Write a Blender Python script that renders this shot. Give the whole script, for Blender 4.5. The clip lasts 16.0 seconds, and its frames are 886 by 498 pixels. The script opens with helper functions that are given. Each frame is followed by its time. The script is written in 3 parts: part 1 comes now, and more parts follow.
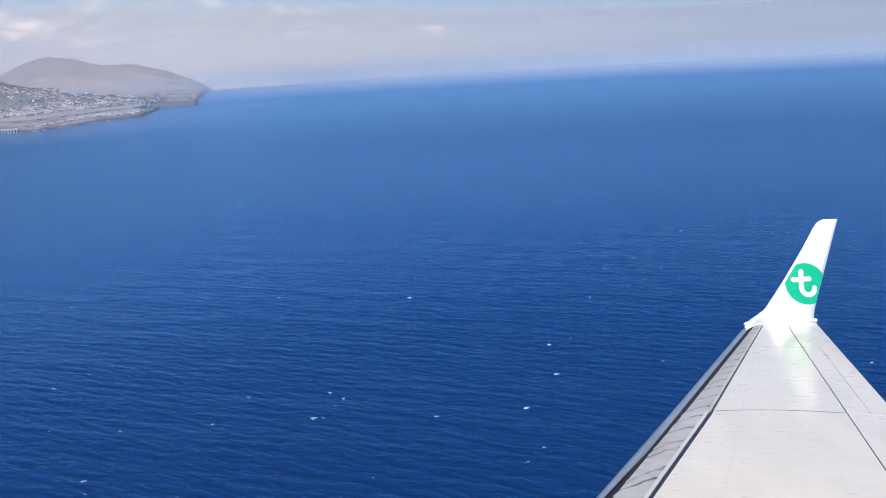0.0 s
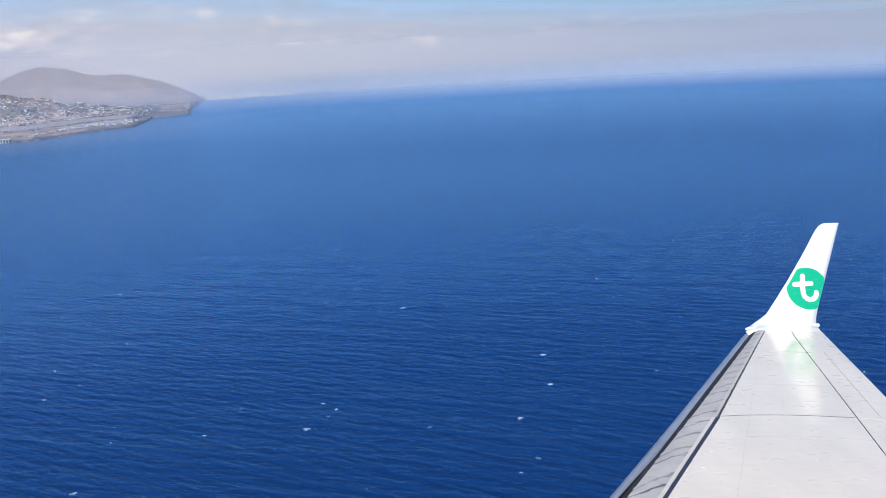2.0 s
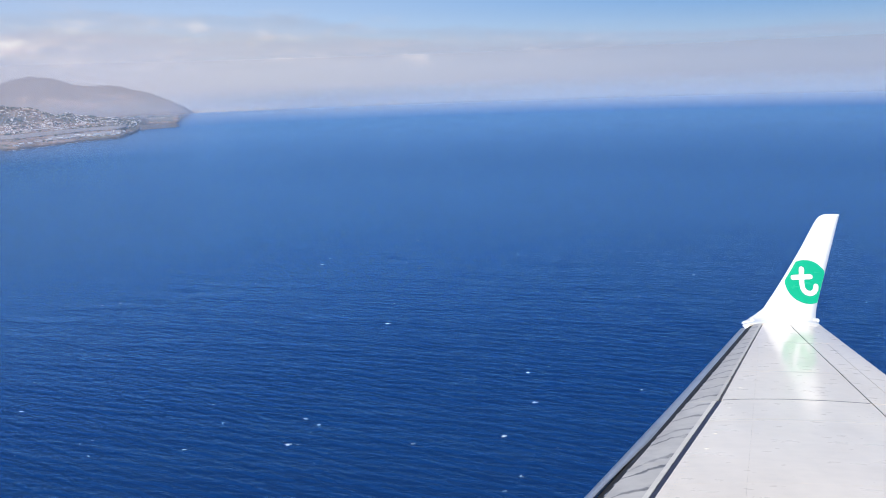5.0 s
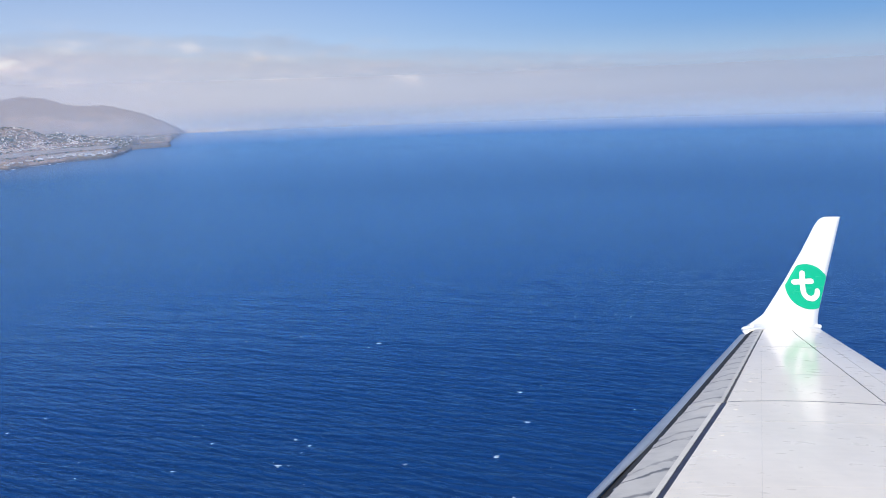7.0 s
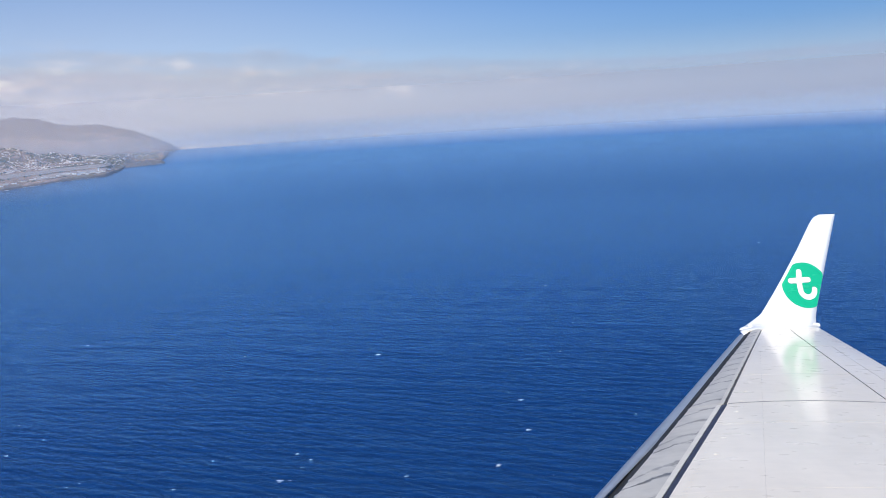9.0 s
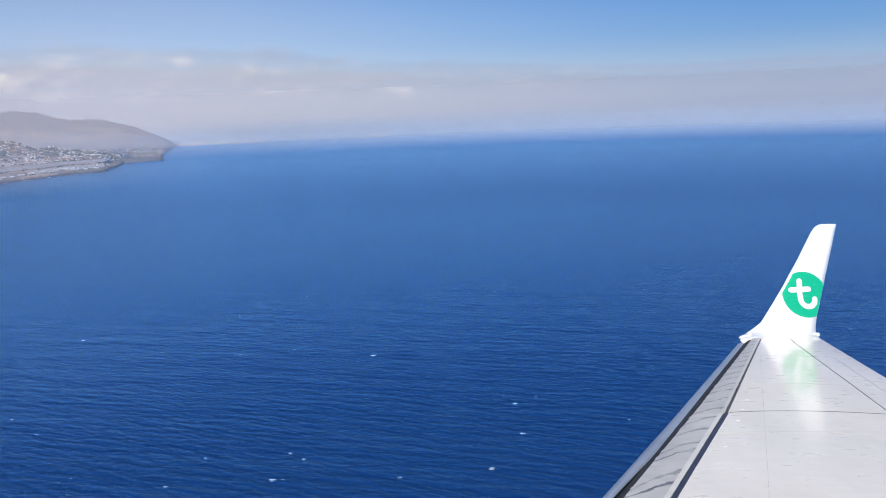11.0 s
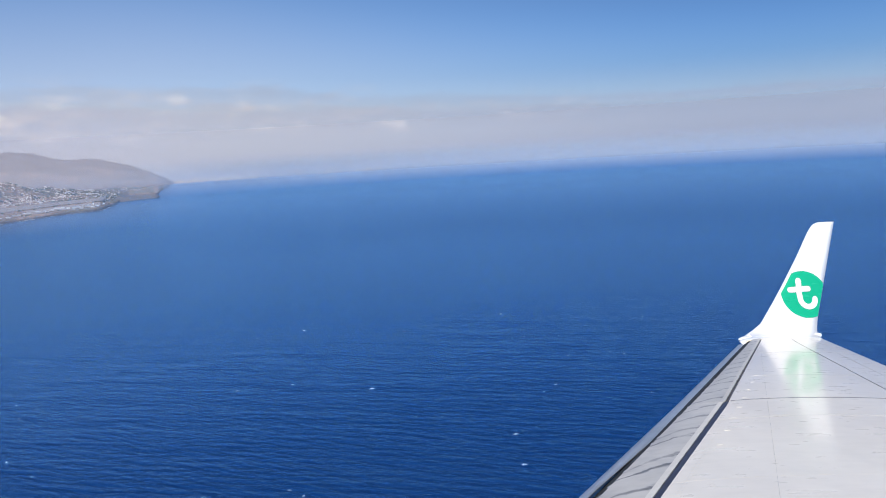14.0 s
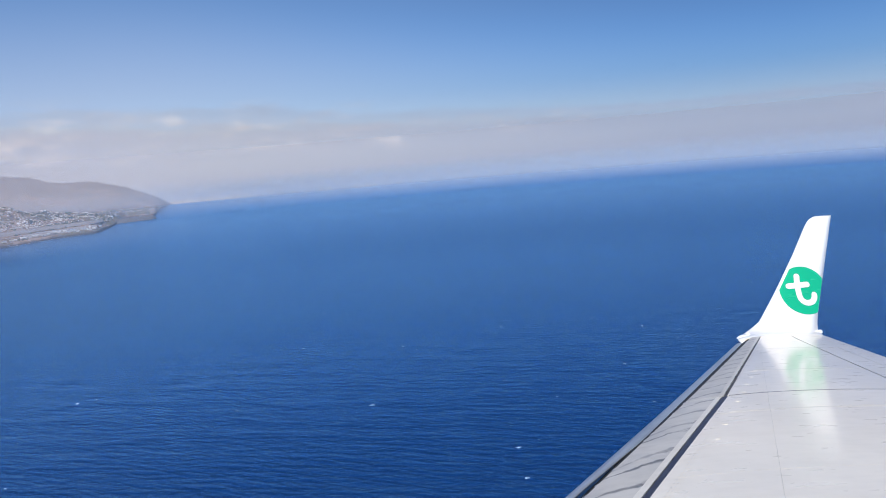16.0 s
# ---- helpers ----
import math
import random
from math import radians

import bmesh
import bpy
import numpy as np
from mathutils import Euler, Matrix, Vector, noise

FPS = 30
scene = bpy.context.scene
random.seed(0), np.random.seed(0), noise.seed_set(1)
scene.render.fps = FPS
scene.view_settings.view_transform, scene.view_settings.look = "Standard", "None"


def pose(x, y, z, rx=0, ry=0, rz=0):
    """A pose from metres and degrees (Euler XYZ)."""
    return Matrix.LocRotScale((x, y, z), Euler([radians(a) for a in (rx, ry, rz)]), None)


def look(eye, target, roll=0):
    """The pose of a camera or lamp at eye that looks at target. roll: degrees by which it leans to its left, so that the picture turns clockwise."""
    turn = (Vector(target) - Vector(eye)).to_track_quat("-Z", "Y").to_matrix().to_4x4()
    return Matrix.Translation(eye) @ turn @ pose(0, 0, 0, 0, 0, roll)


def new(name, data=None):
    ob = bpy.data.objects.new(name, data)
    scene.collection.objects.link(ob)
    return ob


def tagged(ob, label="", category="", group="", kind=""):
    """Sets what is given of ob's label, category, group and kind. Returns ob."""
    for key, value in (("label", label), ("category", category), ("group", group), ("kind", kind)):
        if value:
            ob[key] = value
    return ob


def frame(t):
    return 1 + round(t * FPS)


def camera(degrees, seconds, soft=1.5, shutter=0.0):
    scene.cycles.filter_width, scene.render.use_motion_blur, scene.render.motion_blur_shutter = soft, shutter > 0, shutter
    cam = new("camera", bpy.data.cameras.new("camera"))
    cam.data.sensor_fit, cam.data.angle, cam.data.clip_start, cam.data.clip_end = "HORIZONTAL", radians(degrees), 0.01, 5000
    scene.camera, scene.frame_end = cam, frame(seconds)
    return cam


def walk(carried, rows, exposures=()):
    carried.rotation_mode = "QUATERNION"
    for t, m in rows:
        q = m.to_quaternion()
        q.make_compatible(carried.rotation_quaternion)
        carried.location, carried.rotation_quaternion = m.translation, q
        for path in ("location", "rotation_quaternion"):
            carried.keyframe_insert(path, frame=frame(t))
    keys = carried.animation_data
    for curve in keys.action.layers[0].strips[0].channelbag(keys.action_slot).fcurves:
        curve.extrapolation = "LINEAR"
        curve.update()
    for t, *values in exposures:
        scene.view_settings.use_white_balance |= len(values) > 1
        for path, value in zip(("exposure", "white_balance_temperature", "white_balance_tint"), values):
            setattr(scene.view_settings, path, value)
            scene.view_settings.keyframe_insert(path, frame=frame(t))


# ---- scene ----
cam = camera(60.4, 16.0, soft=1.0)
walk(cam, [
    (0, pose(-0.597, -1.607, 151.701, 75.293, 3.250, -14.221)),
    (0.5, pose(-0.937, -1.971, 152.140, 74.773, 2.875, -14.264)),
    (1, pose(-0.776, -1.692, 151.764, 74.874, 2.949, -14.438)),
    (1.5, pose(-0.556, -1.350, 151.363, 75.874, 3.216, -14.617)),
    (2, pose(-0.609, -1.323, 151.496, 76.037, 3.150, -14.720)),
    (2.5, pose(-0.745, -1.387, 151.705, 75.446, 3.040, -14.853)),
    (3, pose(-0.799, -1.367, 151.677, 75.200, 2.771, -14.938)),
    (3.5, pose(-0.653, -1.152, 151.359, 75.551, 2.605, -15.038)),
    (4, pose(-0.463, -0.892, 150.983, 76.380, 2.507, -15.140)),
    (6.5, pose(-0.164, -0.163, 150.246, 78.182, 1.477, -15.817)),
    (7, pose(-0.061, -0.015, 150.099, 78.761, 1.911, -16.064)),
    (7.5, pose(-0.022, 0.030, 150.075, 78.997, 2.338, -16.210)),
    (8, pose(-0.034, 0.012, 150.084, 79.179, 2.750, -16.361)),
    (8.5, pose(-0.015, 0.034, 150.088, 79.296, 3.068, -16.496)),
    (9, pose(0.017, 0.082, 150.049, 79.448, 3.399, -16.637)),
    (11.5, pose(-0.055, 0.147, 150.047, 79.600, 2.074, -16.646)),
    (12, pose(-0.074, 0.141, 150.077, 79.132, 2.025, -16.710)),
    (12.5, pose(0.054, 0.278, 149.880, 79.477, 2.217, -16.805)),
    (13, pose(0.083, 0.289, 149.817, 79.815, 2.573, -16.906)),
    (13.5, pose(0.283, 0.515, 149.506, 80.836, 3.223, -17.049)),
    (14, pose(0.257, 0.490, 149.452, 81.945, 3.449, -17.057)),
    (14.5, pose(0.326, 0.609, 149.381, 82.318, 3.360, -17.079)),
    (15, pose(0.360, 0.642, 149.343, 82.358, 3.595, -17.167)),
    (15.5, pose(0.518, 0.812, 149.192, 82.601, 4.284, -17.313)),
    (16, pose(0.549, 0.821, 149.163, 83.008, 4.757, -17.402)),
], exposures=[(0, 0.05), (7, 0.05), (9, 0.0), (13, -0.03), (16, -0.08)])

# ---- world, sun, exposure ----
SUN = Vector((-0.36, -0.48, 0.80)).normalized()          # towards the sun
world = bpy.data.worlds.new("sky")
scene.world = world
world.use_nodes = True


class Nodes:
    """Short way to write node trees."""

    def __init__(self, tree):
        self.tree = tree
        tree.nodes.clear()

    def add(self, kind, inputs=None, **props):
        n = self.tree.nodes.new(kind)
        for k, val in props.items():
            setattr(n, k, val)
        for k, val in (inputs or {}).items():
            if isinstance(val, bpy.types.NodeSocket):
                self.tree.links.new(val, n.inputs[k])
            else:
                n.inputs[k].default_value = val
        return n

    def math(self, op, a, b=0.0, clamp=False):
        n = self.add("ShaderNodeMath", {0: a, 1: b}, operation=op)
        n.use_clamp = clamp
        return n.outputs[0]

    def mix(self, fac, a, b):
        n = self.add("ShaderNodeMix", data_type="RGBA")
        for key, val in ((0, fac), (6, a), (7, b)):
            if isinstance(val, bpy.types.NodeSocket):
                self.tree.links.new(val, n.inputs[key])
            else:
                n.inputs[key].default_value = val if key == 0 else (*val, 1)[:4]
        return n.outputs[2]

    def step(self, x, lo, hi, a=0.0, b=1.0):
        return self.add("ShaderNodeMapRange", {0: x, 1: lo, 2: hi, 3: a, 4: b}, interpolation_type="SMOOTHSTEP").outputs[0]

    def noise(self, vec, scale, detail=4.0, rough=0.55):
        return self.add("ShaderNodeTexNoise", {"Vector": vec, "Scale": scale, "Detail": detail, "Roughness": rough}).outputs[0]

    def scaled(self, vec, sc, rot=(0, 0, 0)):
        return self.add("ShaderNodeMapping", {0: vec, 2: rot, 3: sc}).outputs[0]


def build_sky():
    n = Nodes(world.node_tree)
    sky = n.add("ShaderNodeTexSky", sky_type="NISHITA", sun_disc=False)
    way = n.add("ShaderNodeTexCoord").outputs["Generated"]
    world.node_tree.links.new(n.scaled(way, (1, 1, 1.7)), sky.inputs[0])
    sky.sun_elevation, sky.sun_rotation = math.asin(SUN.z), math.atan2(SUN.x, SUN.y)
    sky.altitude, sky.air_density, sky.dust_density, sky.ozone_density = 150, 1.0, 0.4, 2.5
    split = n.add("ShaderNodeSeparateXYZ", {0: way})
    x, z = split.outputs[0], split.outputs[2]
    # the haze layer is deep over the island and shallow over the open sea
    east = n.step(x, -0.12, 0.74)
    lift = n.math("MULTIPLY", n.math("ADD", z, 0.03), n.math("ADD", n.math("MULTIPLY", east, 0.62), 1.0))
    wide = n.noise(n.scaled(way, (5, 5, 26)), 1.0, 5, 0.6)
    puff = n.noise(n.scaled(way, (11, 11, 48)), 1.0, 6, 0.6)
    ripple = n.math("MULTIPLY", n.math("SUBTRACT", wide, 0.5), n.math("ADD", n.math("MULTIPLY", east, 0.035), -0.055))
    top = n.math("ADD", lift, ripple)
    haze = n.step(top, 0.085, 0.132, 1.0, 0.0)
    # rows of flat cumulus in and over the haze
    deck = n.math("MULTIPLY", n.step(lift, 0.03, 0.07), n.step(lift, 0.09, 0.14, 1.0, 0.0))
    cloud = n.math("MULTIPLY", n.step(n.math("ADD", puff, n.math("MULTIPLY", n.math("SUBTRACT", wide, 0.5), 0.9)), 0.42, 0.74), deck)
    # brighter heaps, thick over the island and scattered further out
    over = n.math("MULTIPLY", n.step(lift, 0.044, 0.064), n.step(lift, 0.088, 0.118, 1.0, 0.0))
    rare = n.step(x, -0.42, 0.30, 0.0, 0.11)
    lumps = n.noise(n.scaled(way, (14, 14, 44)), 1.0, 6, 0.55)
    heap = n.math("MULTIPLY", n.step(n.math("SUBTRACT", lumps, rare), 0.45, 0.64), over)
    heap = n.math("MULTIPLY", heap, n.step(x, 0.25, 0.6, 1.0, 0.0))
    tone = n.mix(n.step(n.noise(n.scaled(way, (30, 30, 110)), 1.0, 4), 0.35, 0.65), (0.43, 0.46, 0.56), (0.70, 0.67, 0.70))
    tone = n.mix(n.math("MULTIPLY", east, 0.85), tone, (0.24, 0.31, 0.44))
    blue = n.add("ShaderNodeMix", data_type="RGBA", blend_type="MULTIPLY")
    blue.inputs[0].default_value = 1.0
    world.node_tree.links.new(sky.outputs[0], blue.inputs[6])
    world.node_tree.links.new(n.mix(n.math("MULTIPLY", east, n.step(z, 0.2, 0.42, 1.0, 0.0)), (1.0, 1.17, 1.36), (0.47, 0.68, 0.94)), blue.inputs[7])
    air = n.add("ShaderNodeBackground", {0: blue.outputs[2], 1: 0.12})
    low = n.mix(east, (0.435, 0.46, 0.56), (0.155, 0.235, 0.40))
    high = n.mix(east, (0.475, 0.48, 0.565), (0.20, 0.275, 0.42))
    mist = n.add("ShaderNodeBackground", {0: n.mix(n.step(z, -0.03, 0.06), low, high), 1: 1.0})
    white = n.add("ShaderNodeBackground", {0: tone, 1: 1.0})
    a = n.add("ShaderNodeMixShader", {0: n.math("MAXIMUM", n.math("MULTIPLY", haze, 0.9), n.step(lift, 0.10, 0.27, 0.48, 0.0)), 1: air.outputs[0], 2: mist.outputs[0]})
    # thin grey line where the layer ends
    band = n.math("MULTIPLY", n.math("MULTIPLY", n.step(top, 0.098, 0.108), n.step(top, 0.110, 0.122, 1.0, 0.0)), 0.45)
    grey = n.add("ShaderNodeBackground", {0: n.mix(east, (0.40, 0.45, 0.58), (0.24, 0.32, 0.50)), 1: 1.0})
    edge_mix = n.add("ShaderNodeMixShader", {0: band, 1: a.outputs[0], 2: grey.outputs[0]})
    b = n.add("ShaderNodeMixShader", {0: n.math("MULTIPLY", cloud, 0.5), 1: edge_mix.outputs[0], 2: white.outputs[0]})
    bright = n.add("ShaderNodeBackground", {0: n.mix(n.step(n.noise(n.scaled(way, (22, 22, 70)), 1.0, 5), 0.38, 0.62), (0.58, 0.56, 0.60), (0.92, 0.86, 0.83)), 1: 1.05})
    b = n.add("ShaderNodeMixShader", {0: n.math("MULTIPLY", heap, n.step(x, -0.35, 0.1, 0.95, 0.65)), 1: b.outputs[0], 2: bright.outputs[0]})
    n.add("ShaderNodeOutputWorld", {0: b.outputs[0]})


build_sky()
sun_data = bpy.data.lights.new("sun", "SUN")
sun_data.energy, sun_data.angle, sun_data.color = 4.35, radians(0.53), (1.0, 0.94, 0.84)
sun = new("sun", sun_data)
sun.matrix_world = look(SUN * 100 + Vector((0, 0, 150)), (0, 0, 150))


# ---- materials ----
def material(name):
    m = bpy.data.materials.new(name)
    m.use_nodes = True
    return m, Nodes(m.node_tree)


def finish(n, shader):
    n.add("ShaderNodeOutputMaterial", {0: shader.outputs[0]})


def coords(n):
    return n.add("ShaderNodeTexCoord").outputs["Object"]


def blot_noise(n, p):
    return n.noise(n.scaled(p, (7, 2.5, 3)), 1.0, 4, 0.6)


def paint(name, colour, rough=0.25, coat=0.0, dirt=0.12, metal=0.0, streak=0.0):
    """Aircraft paint with faint grime at two scales; streak adds soot drawn along the chord."""
    m, n = material(name)
    p = coords(n)
    big = n.noise(n.scaled(p, (0.5, 1.3, 1)), 1.0, 5, 0.6)
    fine = n.noise(n.scaled(p, (9, 3, 9)), 1.0, 5, 0.6)
    g = n.math("ADD", n.math("MULTIPLY", n.step(big, 0.35, 0.7), 0.6), n.math("MULTIPLY", n.step(fine, 0.4, 0.75), 0.4))
    dark = tuple(c * 0.62 for c in colour)
    c = n.mix(n.math("MULTIPLY", g, dirt * 2), colour, dark)
    if streak:
        # soot that trails forward and inboard from the fasteners at the rear of each panel
        axes = n.add("ShaderNodeSeparateXYZ", {0: p})
        back = n.math("SUBTRACT", n.math("MULTIPLY", axes.outputs[0], -0.528), axes.outputs[1])
        front = n.math("SUBTRACT", 0.62, back)
        wob = n.math("MULTIPLY", n.math("SUBTRACT", n.noise(n.scaled(p, (2.5, 2.5, 1)), 1.0, 3), 0.5), 0.30)
        u = n.math("ADD", n.math("ADD", axes.outputs[0], wob), n.math("MULTIPLY", n.math("MULTIPLY", front, front), 1.9))
        cell = n.math("FLOOR", n.math("DIVIDE", u, 0.46))
        luck = n.add("ShaderNodeTexWhiteNoise", {"W": cell}, noise_dimensions="1D").outputs[0]
        inside = n.math("SUBTRACT", n.math("SUBTRACT", n.math("DIVIDE", u, 0.46), cell), n.math("ADD", n.math("MULTIPLY", luck, 0.5), 0.25))
        width = n.math("ADD", n.math("MULTIPLY", n.noise(n.scaled(p, (6, 6, 2)), 1.0, 3), 0.21), n.math("MULTIPLY", front, -0.13))
        line = n.step(n.math("DIVIDE", n.math("ABSOLUTE", inside), n.math("MAXIMUM", width, 0.012)), 0.4, 1.3, 1.0, 0.0)
        patchy = n.step(n.noise(n.scaled(p, (11, 5, 3)), 1.0, 4, 0.6), 0.30, 0.50)
        f = n.math("MULTIPLY", n.math("MULTIPLY", line, patchy), n.math("ADD", n.math("MULTIPLY", luck, 0.5), 0.5))
        smear = n.math("MULTIPLY", n.step(back, 0.28, 0.44, 0.3, 0.0), n.step(blot_noise(n, p), 0.35, 0.65))
        c = n.mix(smear, c, (0.22, 0.20, 0.19))
        # dark blots round the rear fasteners, and a thin film of grime
        spot = n.math("MULTIPLY", n.step(n.math("ABSOLUTE", inside), 0.05, 0.22, 1.0, 0.0), n.math("MULTIPLY", n.step(back, 0.50, 0.57), n.step(back, 0.60, 0.64, 1.0, 0.0)))
        spot = n.math("MULTIPLY", spot, n.step(n.noise(n.scaled(p, (26, 26, 4)), 1.0, 3), 0.46, 0.6))
        c = n.mix(n.math("MULTIPLY", spot, 0.8), c, (0.07, 0.06, 0.055))
        c = n.mix(n.math("MULTIPLY", n.step(n.noise(n.scaled(p, (3, 3, 1)), 1.0, 4, 0.6), 0.45, 0.7), 0.35), c, (0.36, 0.34, 0.32))
        c = n.mix(n.math("MULTIPLY", f, streak), c, (0.06, 0.055, 0.05))
    r = n.math("ADD", n.math("MULTIPLY", fine, 0.12), rough - 0.05)
    bump = n.add("ShaderNodeBump", {"Height": n.noise(n.scaled(p, (1.2, 1.2, 1.2)), 1.0, 2), "Strength": 0.05, "Distance": 0.05})
    s = n.add("ShaderNodeBsdfPrincipled", {"Base Color": c, "Roughness": r, "Metallic": metal, "Coat Weight": coat, "Coat Roughness": 0.11, "Normal": bump.outputs[0]})
    finish(n, s)
    return m


SKIN = paint("grey_wing_paint", (0.935, 0.82, 0.66), 0.28, 0.7, 0.2)
EDGE_PANEL = paint("sooty_leading_edge_paint", (0.57, 0.53, 0.475), 0.36, 0.1, 0.3, 0.0, 0.95)
SLAT_METAL = paint("bare_aluminium", (0.52, 0.525, 0.54), 0.30, 0.0, 0.25, 0.6)
# near-black colour stands in for the shade inside the slat gap
CORE = paint("gap_shade_and_sealant", (0.016, 0.015, 0.016), 0.75, 0.0, 0.3)
BELLY = paint("grey_lower_skin", (0.42, 0.43, 0.45), 0.4, 0.0, 0.2)
WHITE = paint("white_gloss_paint", (0.84, 0.84, 0.84), 0.22, 0.5, 0.03)
GREEN = paint("green_gloss_paint", (0.006, 0.45, 0.23), 0.25, 0.4, 0.03)
STRIP = paint("pale_edge_paint", (0.74, 0.685, 0.60), 0.32, 0.2, 0.25)
DULL_STRIP = paint("dull_edge_paint", (0.62, 0.575, 0.51), 0.36, 0.1, 0.3)
RIVET = paint("rivet_heads", (0.70, 0.66, 0.60), 0.4, 0.0, 0.2)
PALE_JOINT = paint("pale_sealant_joint", (0.56, 0.53, 0.48), 0.5, 0.0, 0.3)
GAP_SEAL = paint("brown_grey_sealant", (0.085, 0.08, 0.082), 0.6, 0.0, 0.4)
SEAL = paint("blue_grey_sealant_strip", (0.035, 0.037, 0.062), 0.5, 0.0, 0.3)


def sea_material():
    m, n = material("sea_water")
    p = coords(n)
    turn = n.scaled(p, (1, 1, 1), (0, 0, radians(36)))
    chop = n.noise(n.scaled(turn, (0.17, 0.52, 1)), 1.0, 4, 0.6)

    def swell(length, degrees, bend):
        way = n.scaled(p, (1, 1, 1), (0, 0, radians(degrees)))
        return n.add("ShaderNodeTexWave", {"Vector": n.scaled(way, (0.55, 1, 1)), "Scale": 2 * math.pi / (20 * length), "Distortion": bend, "Detail": 2.0, "Detail Scale": 1.3}, bands_direction="Y").outputs["Fac"]

    # long-crested wind waves in three trains
    mid = n.math("ADD", n.math("MULTIPLY", swell(9.0, 38, 5.0), 0.40), n.math("ADD", n.math("MULTIPLY", swell(5.8, 27, 5.0), 0.34), n.math("MULTIPLY", swell(3.7, 46, 4.0), 0.26)))
    big = n.noise(n.scaled(p, (0.0012, 0.003, 1)), 1.0, 3, 0.5)
    h = n.math("ADD", n.math("ADD", n.math("MULTIPLY", mid, 0.21), n.math("MULTIPLY", swell(17.0, 31, 6.0), 0.13)), n.math("ADD", n.math("MULTIPLY", chop, 0.6), n.math("MULTIPLY", swell(33.0, 29, 7.0), 0.27)))
    bump = n.add("ShaderNodeBump", {"Height": h, "Strength": 0.95, "Distance": 0.95})
    # broad darker patches in the water colour stand in for cloud shadows
    deep = n.mix(n.step(big, 0.36, 0.64), (0.0013, 0.0145, 0.070), (0.0019, 0.020, 0.086))
    # far water towards the island tinted paler: haze and sheen put into the colour
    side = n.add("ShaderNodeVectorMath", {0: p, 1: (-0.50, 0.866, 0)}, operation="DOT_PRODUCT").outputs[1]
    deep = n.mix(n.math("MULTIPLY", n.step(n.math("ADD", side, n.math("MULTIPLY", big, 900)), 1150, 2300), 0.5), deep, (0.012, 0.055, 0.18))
    # light on the wave crests is put into the water colour
    lit_crest = n.mix(n.math("MULTIPLY", n.step(mid, 0.42, 0.66), 0.2), deep, (0.006, 0.060, 0.24))
    body = n.add("ShaderNodeBsdfDiffuse", {"Color": lit_crest, "Normal": bump.outputs[0]})
    gloss = n.add("ShaderNodeBsdfGlossy", {"Color": (0.35, 0.68, 1.0, 1), "Roughness": 0.18, "Normal": bump.outputs[0]})
    fres = n.add("ShaderNodeFresnel", {"IOR": 1.333, "Normal": bump.outputs[0]}).outputs[0]
    # a rough sea never mirrors fully at grazing angles
    fac = n.math("MINIMUM", n.math("DIVIDE", n.math("MULTIPLY", fres, 2.5), n.math("ADD", fres, 1.0)), 0.66)
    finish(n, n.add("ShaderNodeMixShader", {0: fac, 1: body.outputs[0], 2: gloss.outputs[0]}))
    return m


def ground_material():
    m, n = material("dry_hillside")
    p = coords(n)
    z = n.add("ShaderNodeSeparateXYZ", {0: p}).outputs[2]
    a = n.noise(n.scaled(p, (0.006, 0.006, 0.02)), 1.0, 6, 0.65)
    b = n.noise(n.scaled(p, (0.03, 0.03, 0.05)), 1.0, 5, 0.65)
    c = n.mix(n.step(b, 0.35, 0.65), (0.15, 0.105, 0.078), (0.35, 0.25, 0.185))
    c = n.mix(n.step(a, 0.42, 0.6), c, (0.14, 0.12, 0.08))
    wood = n.step(n.math("ADD", z, n.math("MULTIPLY", n.math("SUBTRACT", a, 0.5), 140)), 85, 135)
    c = n.mix(wood, c, (0.082, 0.074, 0.072))
    rock = n.step(n.math("ADD", z, n.math("MULTIPLY", b, 6)), 5, 11, 1.0, 0.0)
    c = n.mix(rock, c, (0.05, 0.042, 0.038))
    bump = n.add("ShaderNodeBump", {"Height": b, "Strength": 0.6, "Distance": 6.0})
    finish(n, n.add("ShaderNodeBsdfPrincipled", {"Base Color": c, "Roughness": 0.95, "Specular IOR Level": 0.1, "Normal": bump.outputs[0]}))
    return m


def matte(name, lo, hi, scale=0.3, rough=0.85, island=False):
    """A rough wall, roof or stone whose tone varies between lo and hi."""
    m, n = material(name)
    f = n.noise(coords(n), scale, 5, 0.6)
    if island:
        f = n.math("ADD", n.math("MULTIPLY", f, 0.3), n.math("MULTIPLY", n.add("ShaderNodeNewGeometry").outputs["Random Per Island"], 0.8))
    else:
        f = n.math("ADD", n.math("MULTIPLY", f, 0.5), n.math("MULTIPLY", n.add("ShaderNodeObjectInfo").outputs["Random"], 0.5))
    finish(n, n.add("ShaderNodeBsdfPrincipled", {"Base Color": n.mix(n.step(f, 0.2, 0.85), lo, hi), "Roughness": rough}))
    return m


